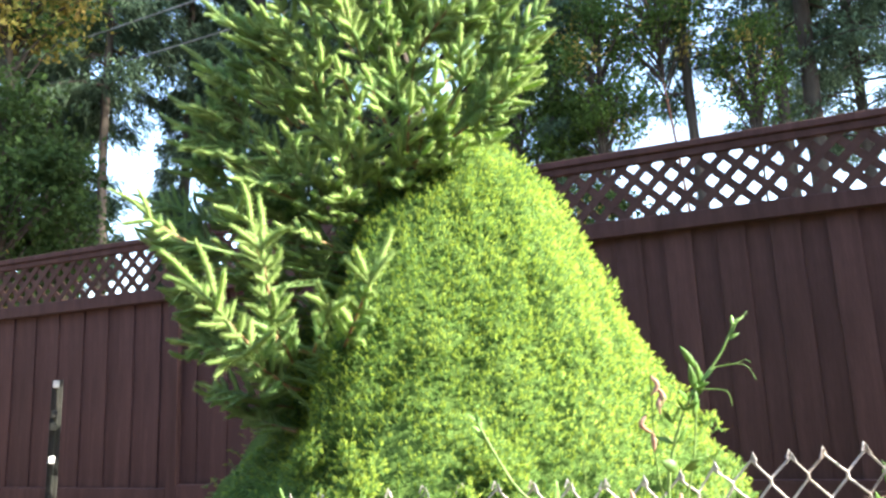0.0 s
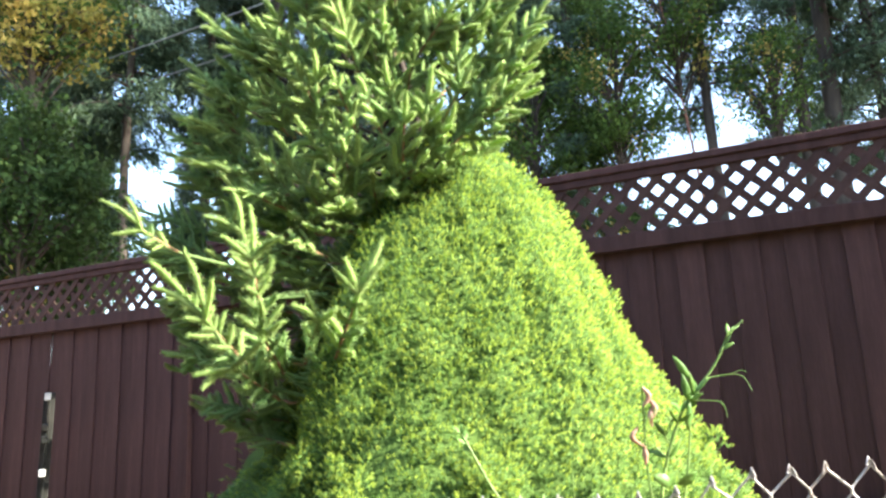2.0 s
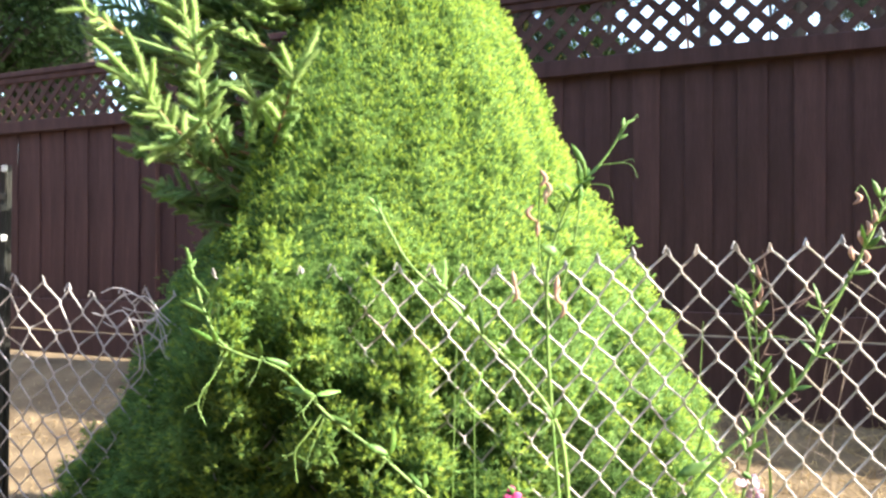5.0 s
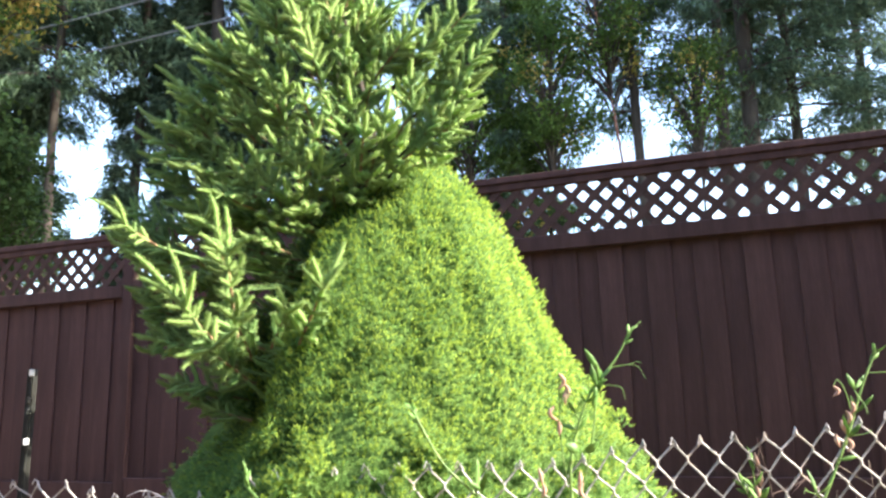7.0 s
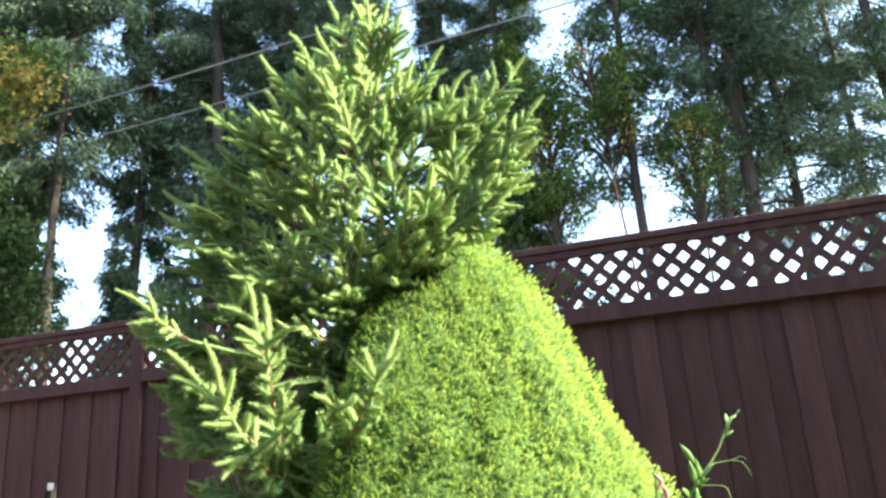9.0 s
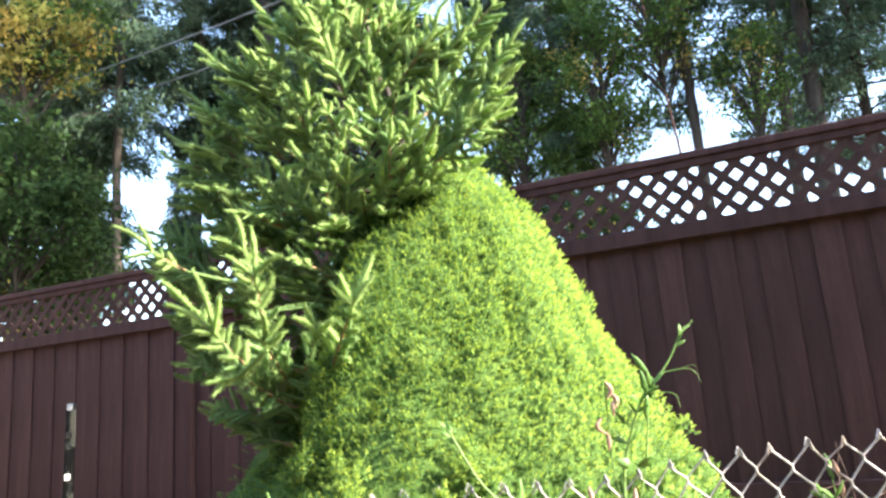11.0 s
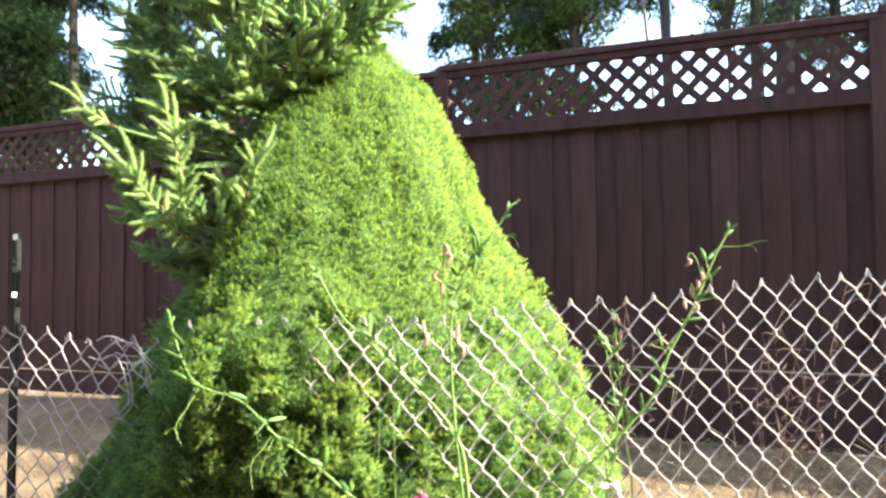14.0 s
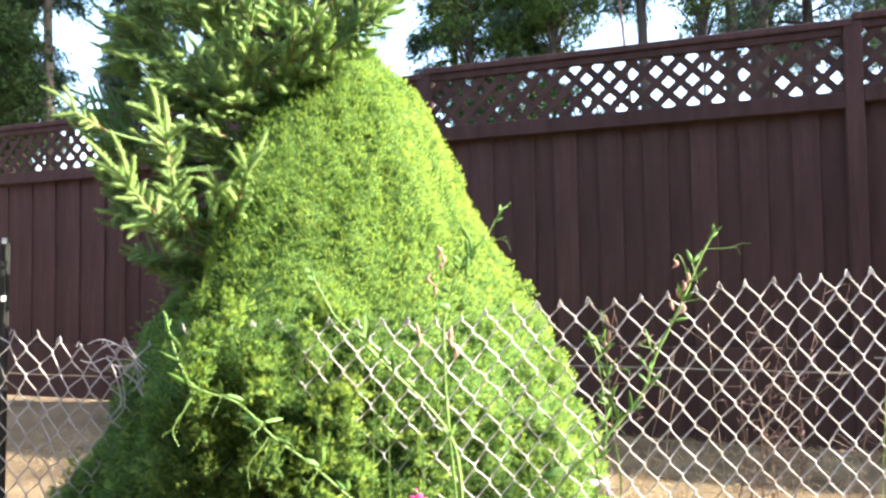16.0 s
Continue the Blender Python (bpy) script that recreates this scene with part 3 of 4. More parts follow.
    # low sunlit side boughs: root, joint, and the leaders that spring from the joint
    side = [
        ((-0.40, 1.86, 1.37), (-0.513, 1.738, 1.52), ((-0.553, 1.70, 1.675), (-0.625, 1.72, 1.598), (-0.48, 1.68, 1.60))),
        ((-0.50, 1.84, 1.48), (-0.575, 1.775, 1.585), ((-0.65, 1.75, 1.665), (-0.61, 1.74, 1.57))),
        ((-0.40, 1.88, 1.42), (-0.423, 1.80, 1.665), ((-0.432, 1.80, 1.806), (-0.49, 1.78, 1.725), (-0.345, 1.78, 1.715))),
        ((-0.43, 1.90, 1.58), (-0.46, 1.83, 1.745), ((-0.478, 1.82, 1.845), (-0.54, 1.80, 1.78))),
        ((-0.24, 1.84, 1.41), (-0.155, 1.69, 1.555), ((-0.095, 1.68, 1.625), (-0.10, 1.70, 1.68), (-0.205, 1.67, 1.61), (-0.18, 1.66, 1.63))),
        ((-0.31, 1.86, 1.42), (-0.25, 1.72, 1.50), ((-0.298, 1.67, 1.535), (-0.27, 1.68, 1.565), (-0.20, 1.66, 1.52))),
        ((-0.38, 1.90, 1.34), (-0.45, 1.74, 1.41), ((-0.52, 1.70, 1.395), (-0.505, 1.71, 1.365), (-0.37, 1.69, 1.46))),
        ((-0.37, 1.90, 1.40), (-0.385, 1.73, 1.49), ((-0.42, 1.68, 1.52), (-0.325, 1.67, 1.50), (-0.37, 1.67, 1.55))),
        ((-0.635, 1.88, 1.715), (-0.695, 1.80, 1.755), ((-0.79, 1.78, 1.83), (-0.72, 1.77, 1.83), (-0.75, 1.77, 1.74)))]
    for k, (root, joint, leaders) in enumerate(side):
        stout = 0.0138 if k < 8 else 0.0105
        root, joint = np.array(root), np.array(joint)
        length = np.linalg.norm(joint - root)
        inner = np.array([-0.16, 2.12, root[2] - 0.10])
        chunks = []
        shoot(chunks, inner, unit(root - inner), np.linalg.norm(root - inner), 0, 0.010)
        grow(chunks, root, (joint - root) / length, length, np.array([0.1, -0.9, 0.35]), stout, 0, 0.1, 0.03, 0.075 if k < 8 else 0.04)
        for tip in leaders:
            d = np.array(tip) - joint
            shoot(chunks, joint, unit(d), np.linalg.norm(d), 1, stout - 0.001)
        put_bough(tree, "side_bough", chunks)


make_dwarf_spruce()


# ---------------------------------------------------------------- trees beyond the fence
def limb_line(p, way, length, droop, n=6):
    t = np.linspace(0, 1, n)[:, None]
    return np.array(p) + np.array(way) * length * t + np.array([0, 0, -droop * length]) * t ** 2


def conifer(name, label, x, y, height, r0, crown_from, spread, count, lean=(0, 0), bark=None, seed=0, leafy=0.0, size=0.25, limbs=75, base=0.3, fine=2.0):
    """A tall tree: tapered trunk, limbs, and sprays of foliage hanging from the limbs."""
    global rng
    rng = np.random.default_rng(100 + seed)
    tree = tagged(new(name), label, "tree")
    tree.location = (x, y, base)
    zs = np.linspace(0, height, 12)
    path = np.stack([lean[0] * zs / height + 0.06 * np.sin(zs * 0.6 + seed), lean[1] * zs / height, zs], -1)
    path[0, :2] = 0
    path[0, 2] = -0.1
    tube_part("trunk", path, np.linspace(r0, r0 * 0.25, 12), bark or M_BARK, tree, sides=10)
    tips, bark_chunks = [], []
    count = int(count * fine)
    size = size / fine ** 0.5
    for k in range(limbs):
        z = crown_from + (height - crown_from) * (k + rng.uniform()) / limbs
        u = (z - crown_from) / (height - crown_from)
        c = np.array([np.interp(z, zs, path[:, 0]), np.interp(z, zs, path[:, 1]), z])
        a = rng.uniform(0, 2 * np.pi)
        length = spread * rng.uniform(0.55, 1.1) * (1 - 0.45 * u)
        line = limb_line(c, (np.cos(a), np.sin(a), rng.uniform(-0.05, 0.35)), length, rng.uniform(0.15, 0.45))
        v, q = tube(line, np.linspace(0.035, 0.008, 6), 4)
        bark_chunks.append((v, q, 0))
        tips.append(line)
    for v, f, m in bark_chunks:
        put("limb", np_mesh("limb", v, f, [M_BARK]), tree)
    lines = np.array(tips)
    k = rng.integers(0, limbs, count)
    t = rng.uniform(0.15, 1.0, count) ** 0.8 * 5
    i = np.minimum(t.astype(int), 4)
    p = lines[k, i] + (lines[k, i + 1] - lines[k, i]) * (t - i)[:, None]
    away = unit(lines[k, 5] - lines[k, 0])
    sidew = np.cross(away, (0, 0, 1.0))
    p = p + sidew * (rng.normal(0, 0.17, count) * spread / 1.6)[:, None] + np.stack([0 * t, 0 * t, -np.abs(rng.normal(0, 0.22, count))], -1) + rng.normal(0, 0.05, (count, 3))
    way = unit(away * 0.5 + rng.normal(0, 0.5, (count, 3)) + (0, 0, -0.55))
    v, f = blades(p, way, rng.uniform(0.6, 1.4, count) * size, rng.uniform(0.16, 0.32, count) * size)
    leaf = (rng.uniform(0, 1, limbs) < leafy)[k]
    put("crown", np_mesh("crown", v, f, [M_FIR, M_LEAF], leaf.astype(int)), tree, kind="stuff")
    return tree


def broadleaf(name, label, x, y, height, r0, crown, count, seed=0, bark=None, mats=None, mix=0.0, size=0.10, lean=(0, 0), clumps=60, base=0.3):
    """A loose tree or tall shrub: trunk, limbs and leaves gathered in clumps. crown: half widths and middle height."""
    global rng
    rng = np.random.default_rng(300 + seed)
    tree = tagged(new(name), label, "shrub" if name == "shrub" else "tree")
    tree.location = (x, y, base)
    rx, ry, rz, cz = crown
    zs = np.linspace(0, height, 10)
    path = np.stack([lean[0] * (zs / height) ** 1.4, lean[1] * zs / height, zs], -1)
    path[0, 2] = -0.1
    tube_part("trunk", path, np.linspace(r0, r0 * 0.3, 10), bark or M_BARK, tree, sides=9)
    d = unit(rng.normal(size=(clumps, 3))) * rng.uniform(0.25, 1.0, (clumps, 1)) ** 0.5
    top = np.array([np.interp(cz, zs, path[:, 0]), np.interp(cz, zs, path[:, 1]), cz])
    c = top + d * (rx, ry, rz)
    chunks = []
    for q in c:
        z = max(0.5, min(q[2] - 0.4, height) - rng.uniform(0.1, 0.8))
        s = np.array([np.interp(z, zs, path[:, 0]), np.interp(z, zs, path[:, 1]), z])
        v, f = tube(smooth_line([s, (s + q) / 2 + (0, 0, 0.1), q], 6), np.linspace(0.028, 0.006, 6), 4)
        chunks.append((v, f, 0))
    for v, f, m in chunks:
        put("limb", np_mesh("limb", v, f, [M_BARK]), tree)
    k = rng.integers(0, clumps, count)
    rad = rng.uniform(0.22, 0.5, clumps)[k]
    p = c[k] + rng.normal(0, 0.55, (count, 3)) * rad[:, None] * (1, 1, 0.75)
    way = unit(rng.normal(size=(count, 3)) + (0, 0, -0.3))
    nrm = unit(rng.normal(size=(count, 3)) + (0, 0, 0.8))
    v, f = leaf_quads(p, way, nrm, rng.uniform(0.7, 1.3, count) * size, rng.uniform(0.45, 0.7, count) * size)
    put("crown", np_mesh("crown", v, f, mats or [M_LEAF, M_YELLOW], (rng.uniform(0, 1, clumps) < mix)[k].astype(int)), tree, kind="stuff")
    return tree


FIR = "tall dark conifer with drooping sprays behind the fence"
conifer("conifer", FIR, -6.3, 14.0, 17, 0.11, 6.9, 2.0, 19000, seed=1)
conifer("conifer", FIR, -9.0, 13.0, 16, 0.18, 3.2, 2.4, 21760, seed=2, leafy=0.3)
conifer("conifer", FIR, -8.1, 15.5, 17, 0.2, 3.0, 1.6, 24000, seed=14)
conifer("conifer", FIR, -5.25, 15.5, 16, 0.14, 2.6, 0.95, 15000, seed=15)
conifer("conifer", FIR, -3.7, 15.5, 18, 0.22, 3.0, 1.9, 28000, seed=3)
conifer("conifer", FIR, -2.0, 15.0, 18, 0.22, 4.5, 1.7, 22000, seed=4)
conifer("conifer", FIR, 1.5, 16.0, 18, 0.13, 4.6, 1.25, 17000, seed=12)
conifer("conifer", FIR, 2.6, 14.5, 17, 0.11, 4.8, 1.4, 15000, seed=6, leafy=0.4)
conifer("conifer", FIR, 5.15, 14.0, 17, 0.13, 6.5, 1.3, 7500, seed=7, leafy=0.3, fine=2.6)
conifer("conifer", "tall conifer with a slender bare lower trunk behind the fence", 6.95, 14.0, 17, 0.16, 7.9, 2.0, 9500, seed=8)
conifer("conifer", "tall conifer with a thick grey-brown trunk behind the fence", 7.48, 14.0, 18, 0.22, 7.4, 2.2, 11000, seed=9)
conifer("conifer", FIR, 8.7, 14.5, 17, 0.15, 5.6, 2.0, 9000, seed=10)
conifer("conifer", FIR, 11.0, 14.0, 17, 0.2, 4.2, 2.4, 12000, seed=11)
for k, (x, y, low) in enumerate(((-10.5, 18.0, 6.0), (-9.0, 18.5, 5.0), (-0.9, 18.0, 9.0), (-4.6, 19.0, 7.0), (-2.2, 19.0, 7.0), (3.4, 19.5, 6.5), (10.5, 19.5, 7.0), (13.5, 19.0, 7.5))):
    conifer("conifer", "tall dark conifer standing back in the wood", x, y, 20, 0.18, low, 2.3, 18000, seed=20 + k)
# conifers added out of view along the fence, placed to shade the trees behind it
for k, (x, y, tall) in enumerate(((13.6, 10.4, 28), (17.5, 9.0, 28), (17.0, 12.5, 28), (22.0, 9.5, 28), (13.5, 5.4, 21), (17.5, 4.6, 22))):
    conifer("conifer", "unseen conifer added to shade the trees behind the fence", x, y, tall, 0.3, 3.0, 3.2, 3000, seed=40 + k, size=0.6, fine=1.0, limbs=60)
broadleaf("leafy_tree", "slender pale-trunked tree with loose green leaves", -5.55, 11.0, 4.4, 0.04, (0.7, 0.6, 0.9, 3.4), 3600, 1, M_BARK_PALE, size=0.08, mix=0.03, mats=[M_LEAF_SHADED, M_YELLOW])
broadleaf("leafy_tree", "tall broadleaf tree with yellow and orange autumn leaves", -6.1, 10.4, 8.2, 0.08, (1.15, 0.9, 0.75, 7.1), 6500, 2, mix=0.55, size=0.10, mats=[M_LEAF, M_YELLOW])
broadleaf("leafy_tree", "dense green broadleaf tree close behind the fence", -5.9, 10.0, 5.4, 0.07, (1.15, 0.8, 1.75, 3.9), 11000, 3, mix=0.02, size=0.10, clumps=90, mats=[M_LEAF_SHADED, M_YELLOW])
broadleaf("leafy_tree", "red-barked tree with a leaning trunk and glossy leaves", 5.02, 13.8, 9.5, 0.045, (1.2, 1.2, 1.4, 8.6), 5500, 4, M_BARK_RED, mix=0.14, size=0.10, lean=(-0.75, 0))
broadleaf("leafy_tree", "small-leaved green tree behind the fence", 6.0, 13.2, 8.0, 0.04, (0.6, 0.7, 1.2, 6.6), 3200, 5, mix=0.1, size=0.085)
broadleaf("leafy_tree", "slim multi-stemmed leafy tree behind the fence", 1.7, 14.0, 8.5, 0.05, (0.8, 0.8, 1.8, 6.6), 5000, 6, mix=0.06, size=0.09)
broadleaf("leafy_tree", "leafy tree with green and reddish foliage", 3.2, 13.4, 8.5, 0.06, (1.0, 0.9, 1.7, 6.9), 8000, 7, mix=0.13, size=0.09)
broadleaf("leafy_tree", "leafy bough tree rising behind the spruce", -0.6, 14.5, 9.5, 0.05, (0.8, 0.8, 1.1, 8.2), 4500, 10, mix=0.1, size=0.10)
broadleaf("shrub", "shaded leafy shrub close behind the lattice of the fence", 1.3, 12.8, 4.0, 0.05, (1.1, 0.8, 0.9, 3.3), 4200, 8, mix=0.02, size=0.09, mats=[M_LEAF_SHADED, M_YELLOW])
broadleaf("shrub", "shaded leafy shrub close behind the lattice of the fence", 3.0, 13.0, 4.6, 0.05, (1.0, 0.8, 1.0, 3.6), 5200, 9, mix=0.03, size=0.09, mats=[M_LEAF_SHADED, M_YELLOW])

# ---------------------------------------------------------------- overhead cables
for a, b in (((-13.6, 16.5, 8.0), (8.4, 5.6, 8.0)), ((-14.4, 18.0, 8.0), (10.0, 6.1, 8.0))):
    line = np.array([np.array(a) + (np.array(b) - np.array(a)) * t + (0, 0, -0.25 * 4 * t * (1 - t) + 0.25) for t in np.linspace(0, 1, 30)])
    ob = tube_part("power_cable", line, 0.014, M_CABLE, None)
    tagged(ob, "thin grey overhead cable strung in front of the trees", "cable", "overhead cables")

# ---------------------------------------------------------------- chain-link fence
rng = np.random.default_rng(21)
def make_chain_fence(points, label, messy, loose):
    """Chain-link netting along a line of (x, y, height of the top); one object a wire."""
    fence = tagged(new("chain_link_fence"), label, "fence", "chain-link netting")
    line = smooth_line(points, 300)
    arc = np.concatenate([[0], np.cumsum(np.linalg.norm(np.diff(line[:, :2], axis=0), axis=1))])

    def at(s):
        return np.array([np.interp(s, arc, line[:, i]) for i in range(3)])

    half, tall, r = 0.0352, 0.0455, 0.0023
    cols = int(arc[-1] / half) - 1
    rows = 25
    wob = rng.normal(0, 1, (cols + 2, rows + 1, 3)) * 0.0018 * messy
    wave = rng.uniform(0, 6.3, 3)
    for i in range(cols):
        pts = []
        for j in range(rows):
            c = i + (j + i) % 2
            s = c * half
            node = at(s) + wob[c, j]
            node[2] -= j * tall
            node[1] += 0.012 * math.sin(s * 5 + wave[0]) * math.sin(j * 0.35 + wave[1])
            sd = -1 if (j + i) % 2 else 1
            hook = 0.0022 * sd
            tan = at(min(s + 0.01, arc[-1])) - at(max(s - 0.01, 0))
            tan = tan[:2] / np.linalg.norm(tan[:2])
            into = np.array([-tan[1], tan[0]])
            for dz, dn, da in ((0.0055, hook, 0.0), (0.0, 0.0, 0.0022), (-0.0055, -hook, 0.0)):
                q = node.copy()
                q[2] += dz
                q[:2] += into * dn - tan * sd * (da - 0.0008)
                pts.append(q)
        tip = pts[1] if i % 2 == 0 else pts[0]
        pts = pts[2:] if i % 2 == 0 else pts[1:]
        bent = 1 if rng.uniform() < 0.5 else -1
        pts = [tip + np.array([0.009 * bent, -0.004, -0.010]), tip + np.array([0.003 * bent, -0.003, 0.005])] + pts
        tube_part("wire", np.array(pts), r * rng.uniform(0.92, 1.1), M_WIRE if rng.uniform() < 0.8 else M_RUST, fence, sides=5)
    for k in range(loose):
        a = np.array([rng.uniform(-0.68, -0.56), 1.81 - 0.01 * (k % 3), 1.05 - 0.012 * k])
        tube_part("loose_wire", smooth_line([a, a + (0.04, -0.015, rng.uniform(-0.015, 0.03)), a + (0.09, -0.02, rng.uniform(-0.04, 0.01)), a + (0.12 + rng.uniform(-0.02, 0.03), -0.025, -0.05 - 0.010 * k), a + (0.09 + rng.uniform(-0.04, 0.04), -0.03, -0.09 - 0.012 * k)], 14), 0.0017, M_WIRE, fence, sides=5)


make_chain_fence([(-2.5, 2.18, 1.08), (-1.6, 2.02, 1.075), (-1.04, 1.92, 1.085), (-0.84, 1.88, 1.08), (-0.72, 1.86, 1.045), (-0.55, 1.83, 1.055), (-0.45, 1.82, 1.04)],
                 "slack grey chain-link netting with a torn, tangled end", 2.0, 7)
make_chain_fence([(-0.32, 1.61, 1.11), (0.05, 1.55, 1.12), (0.38, 1.525, 1.12), (0.59, 1.505, 1.153), (0.89, 1.485, 1.172), (1.17, 1.46, 1.204), (1.59, 1.44, 1.236), (2.4, 1.40, 1.29)],
                 "galvanised chain-link netting pressed against the spruce", 1.0, 0)


def make_stake():
    post = tagged(new("metal_stake"), "dark metal fence stake with white-tipped studs", "post")
    post.matrix_world = pose(-1.0, 1.97, 0.0, 0.5, 0.6, 20)
    part("post", box_bm(-0.013, 0.013, -0.003, 0.003, -0.15, 1.385, 0.001), M_POST, post)
    part("rib", box_bm(-0.003, 0.003, -0.022, -0.0035, -0.15, 1.385, 0.001), M_POST, post)
    for z in (1.375, 1.30, 1.27, 1.19):
        part("stud", box_bm(-0.007, 0.007, -0.030, -0.0225, z - 0.010, z + 0.008, 0.002), M_WHITE if z in (1.375, 1.19) else M_POST, post)


make_stake()

# ---------------------------------------------------------------- climbing peas and stalks


def leaf_part(parent, at, way, length, width, mat=None, name="leaf"):
    bm = bmesh.new()
    way = Vector(way).normalized()
    side = way.cross(Vector((rng.normal(0, 0.4), -1, rng.normal(0, 0.5)))).normalized()
    up = side.cross(way)
    rows = []
    for t, w in ((0, 0.12), (0.25, 0.8), (0.5, 1.0), (0.78, 0.62), (1.0, 0.04)):
        c = Vector(at) + way * (length * t) - up * (0.12 * length * t * t)
        rows.append([bm.verts.new(c + side * (s * w * width / 2) + up * (abs(s) * 0.16 * w * width)) for s in (-1, 0, 1)])
    for a, b in zip(rows, rows[1:]):
        for k in (0, 1):
            bm.faces.new((a[k], a[k + 1], b[k + 1], b[k]))
    bmesh.ops.recalc_face_normals(bm, faces=bm.faces[:])
    g = bmesh.ops.extrude_face_region(bm, geom=bm.faces[:])
    bmesh.ops.translate(bm, verts=[e for e in g["geom"] if isinstance(e, bmesh.types.BMVert)], vec=up * 0.0005)
    bmesh.ops.recalc_face_normals(bm, faces=bm.faces[:])
    for f in bm.faces:
        f.smooth = True
    return part(name, bm, mat or M_VLEAF, parent)


def tendril(parent, at, way, length):
    way = np.array(Vector(way).normalized())
    a = np.array(at, float)
    for k in range(2):
        b = a + way * length * 0.55
        o = rng.normal(0, 0.3, 3)
        tube_part("tendril", smooth_line([a, b, b + (way + o) * length * 0.25, b + (way * 0.7 + o * 1.6 + (0, 0, -0.4)) * length * 0.42], 12), np.linspace(0.0011, 0.0005, 12), M_VINE, parent, sides=4)


def pod(parent, at, length=0.035):
    a = np.array(at, float)
    line = smooth_line([a, a + (rng.normal(0, 0.006), -0.004, -length * 0.5), a + (rng.normal(0, 0.008), -0.004, -length)], 8)
    tube_part("seed_pod", line, np.array([0.0012, 0.003, 0.0045, 0.0052, 0.005, 0.004, 0.0025, 0.0008]), M_POD, parent, "dried brown seed pod", 6)


def make_vine(label, line, leaves, r=0.0034, size=1.0):
    vine = tagged(new("climbing_pea"), label, "vine", "climbing peas")
    path = smooth_line(line, 44)
    knots = 1 + 0.35 * np.clip(np.sin(np.arange(44) * 1.15) - 0.72, 0, 1) * 3
    tube_part("stem", path, np.linspace(r, r * 0.45, 44) * knots, M_VINE, vine, sides=6)
    for k, u in enumerate(leaves):
        i = int(u * 43)
        p = path[i]
        ax = unit(path[min(i + 1, 43)] - path[max(i - 1, 0)])
        stalk = p + (ax * 0.5 + np.array([rng.normal(0, 0.5), -0.3, 0.5])) * 0.02
        tube_part("leaf_stalk", [p, stalk], 0.0011, M_VINE, vine, sides=4)
        for s in (-1, 1):
            w = ax * 0.6 + np.array([0.6 * s, rng.normal(-0.35, 0.3), rng.normal(0.25, 0.35)])
            leaf_part(vine, stalk, w, rng.uniform(0.034, 0.058) * size, rng.uniform(0.0085, 0.013) * size)
        if k % 2 == 0:
            tendril(vine, stalk, ax * 0.3 + np.array([rng.normal(0, 0.7), -0.4, rng.normal(-0.2, 0.6)]), rng.uniform(0.04, 0.07))
    tip = path[-1]
    ax = unit(path[-1] - path[-4])
    for k in range(6):
        leaf_part(vine, tip - ax * 0.007 * k, ax + rng.normal(0, 0.32, 3), 0.026, 0.008)
    return vine, path


v1, p1 = make_vine("fresh green pea vine leaning through the chain-link netting", [(0.60, 1.46, 0.42), (0.66, 1.45, 0.60), (0.72, 1.44, 0.71), (0.81, 1.43, 0.80), (0.92, 1.43, 0.92), (0.96, 1.43, 1.02), (1.03, 1.43, 1.15), (1.09, 1.43, 1.28), (1.13, 1.43, 1.35)],
                   (0.3, 0.36, 0.42, 0.46, 0.52, 0.58, 0.65, 0.72, 0.76, 0.80, 0.84), 0.0052)
tendril(v1, p1[-5], (1, -0.1, 0.02), 0.10)
tube_part("side_stem", smooth_line([(1.055, 1.43, 1.205), (1.042, 1.425, 1.262), (1.024, 1.42, 1.288), (1.012, 1.42, 1.275)], 14), 0.0011, M_VINE, v1, sides=4)
pod(v1, (1.012, 1.42, 1.275), 0.024)
for q in ((1.02, 1.42, 1.20), (1.035, 1.42, 1.22), (1.005, 1.42, 1.17), (1.03, 1.42, 1.16), (1.05, 1.42, 1.24)):
    pod(v1, q, 0.03)
v5, p5 = make_vine("withering pea stem behind the chain-link netting", [(0.86, 1.50, 0.30), (0.88, 1.50, 0.65), (0.86, 1.50, 0.83), (0.85, 1.50, 0.99), (0.84, 1.50, 1.12)], (0.5, 0.6, 0.7, 0.8), 0.003, 0.8)
for q in ((0.845, 1.49, 1.13), (0.855, 1.49, 1.09), (0.84, 1.49, 1.06)):
    pod(v5, q, 0.036)
v6, p6 = make_vine("young pea stem beside the spruce", [(0.76, 1.45, 0.32), (0.80, 1.45, 0.65), (0.83, 1.45, 0.83), (0.81, 1.45, 1.01), (0.79, 1.45, 1.07)], (0.35, 0.5, 0.58, 0.66, 0.75, 0.85), 0.003)
v2, p2 = make_vine("pea vine with withered pods in front of the spruce", [(0.44, 1.47, 0.55), (0.41, 1.44, 0.85), (0.40, 1.43, 1.05), (0.405, 1.43, 1.14), (0.43, 1.43, 1.22), (0.46, 1.43, 1.28), (0.52, 1.43, 1.35), (0.555, 1.43, 1.41)],
                   (0.5, 0.58, 0.62, 0.66, 0.70, 0.74), 0.0040, 0.8)
tendril(v2, p2[-9], (1, -0.1, 0.12), 0.075)
tendril(v2, p2[-1], (0.8, 0, 0.6), 0.045)
for q in ((0.385, 1.42, 1.32), (0.392, 1.42, 1.30), (0.40, 1.42, 1.285), (0.372, 1.42, 1.25), (0.378, 1.42, 1.22), (0.33, 1.42, 1.12), (0.335, 1.42, 1.09), (0.42, 1.42, 1.11), (0.425, 1.42, 1.085), (0.43, 1.42, 1.06)):
    pod(v2, q, 0.036)
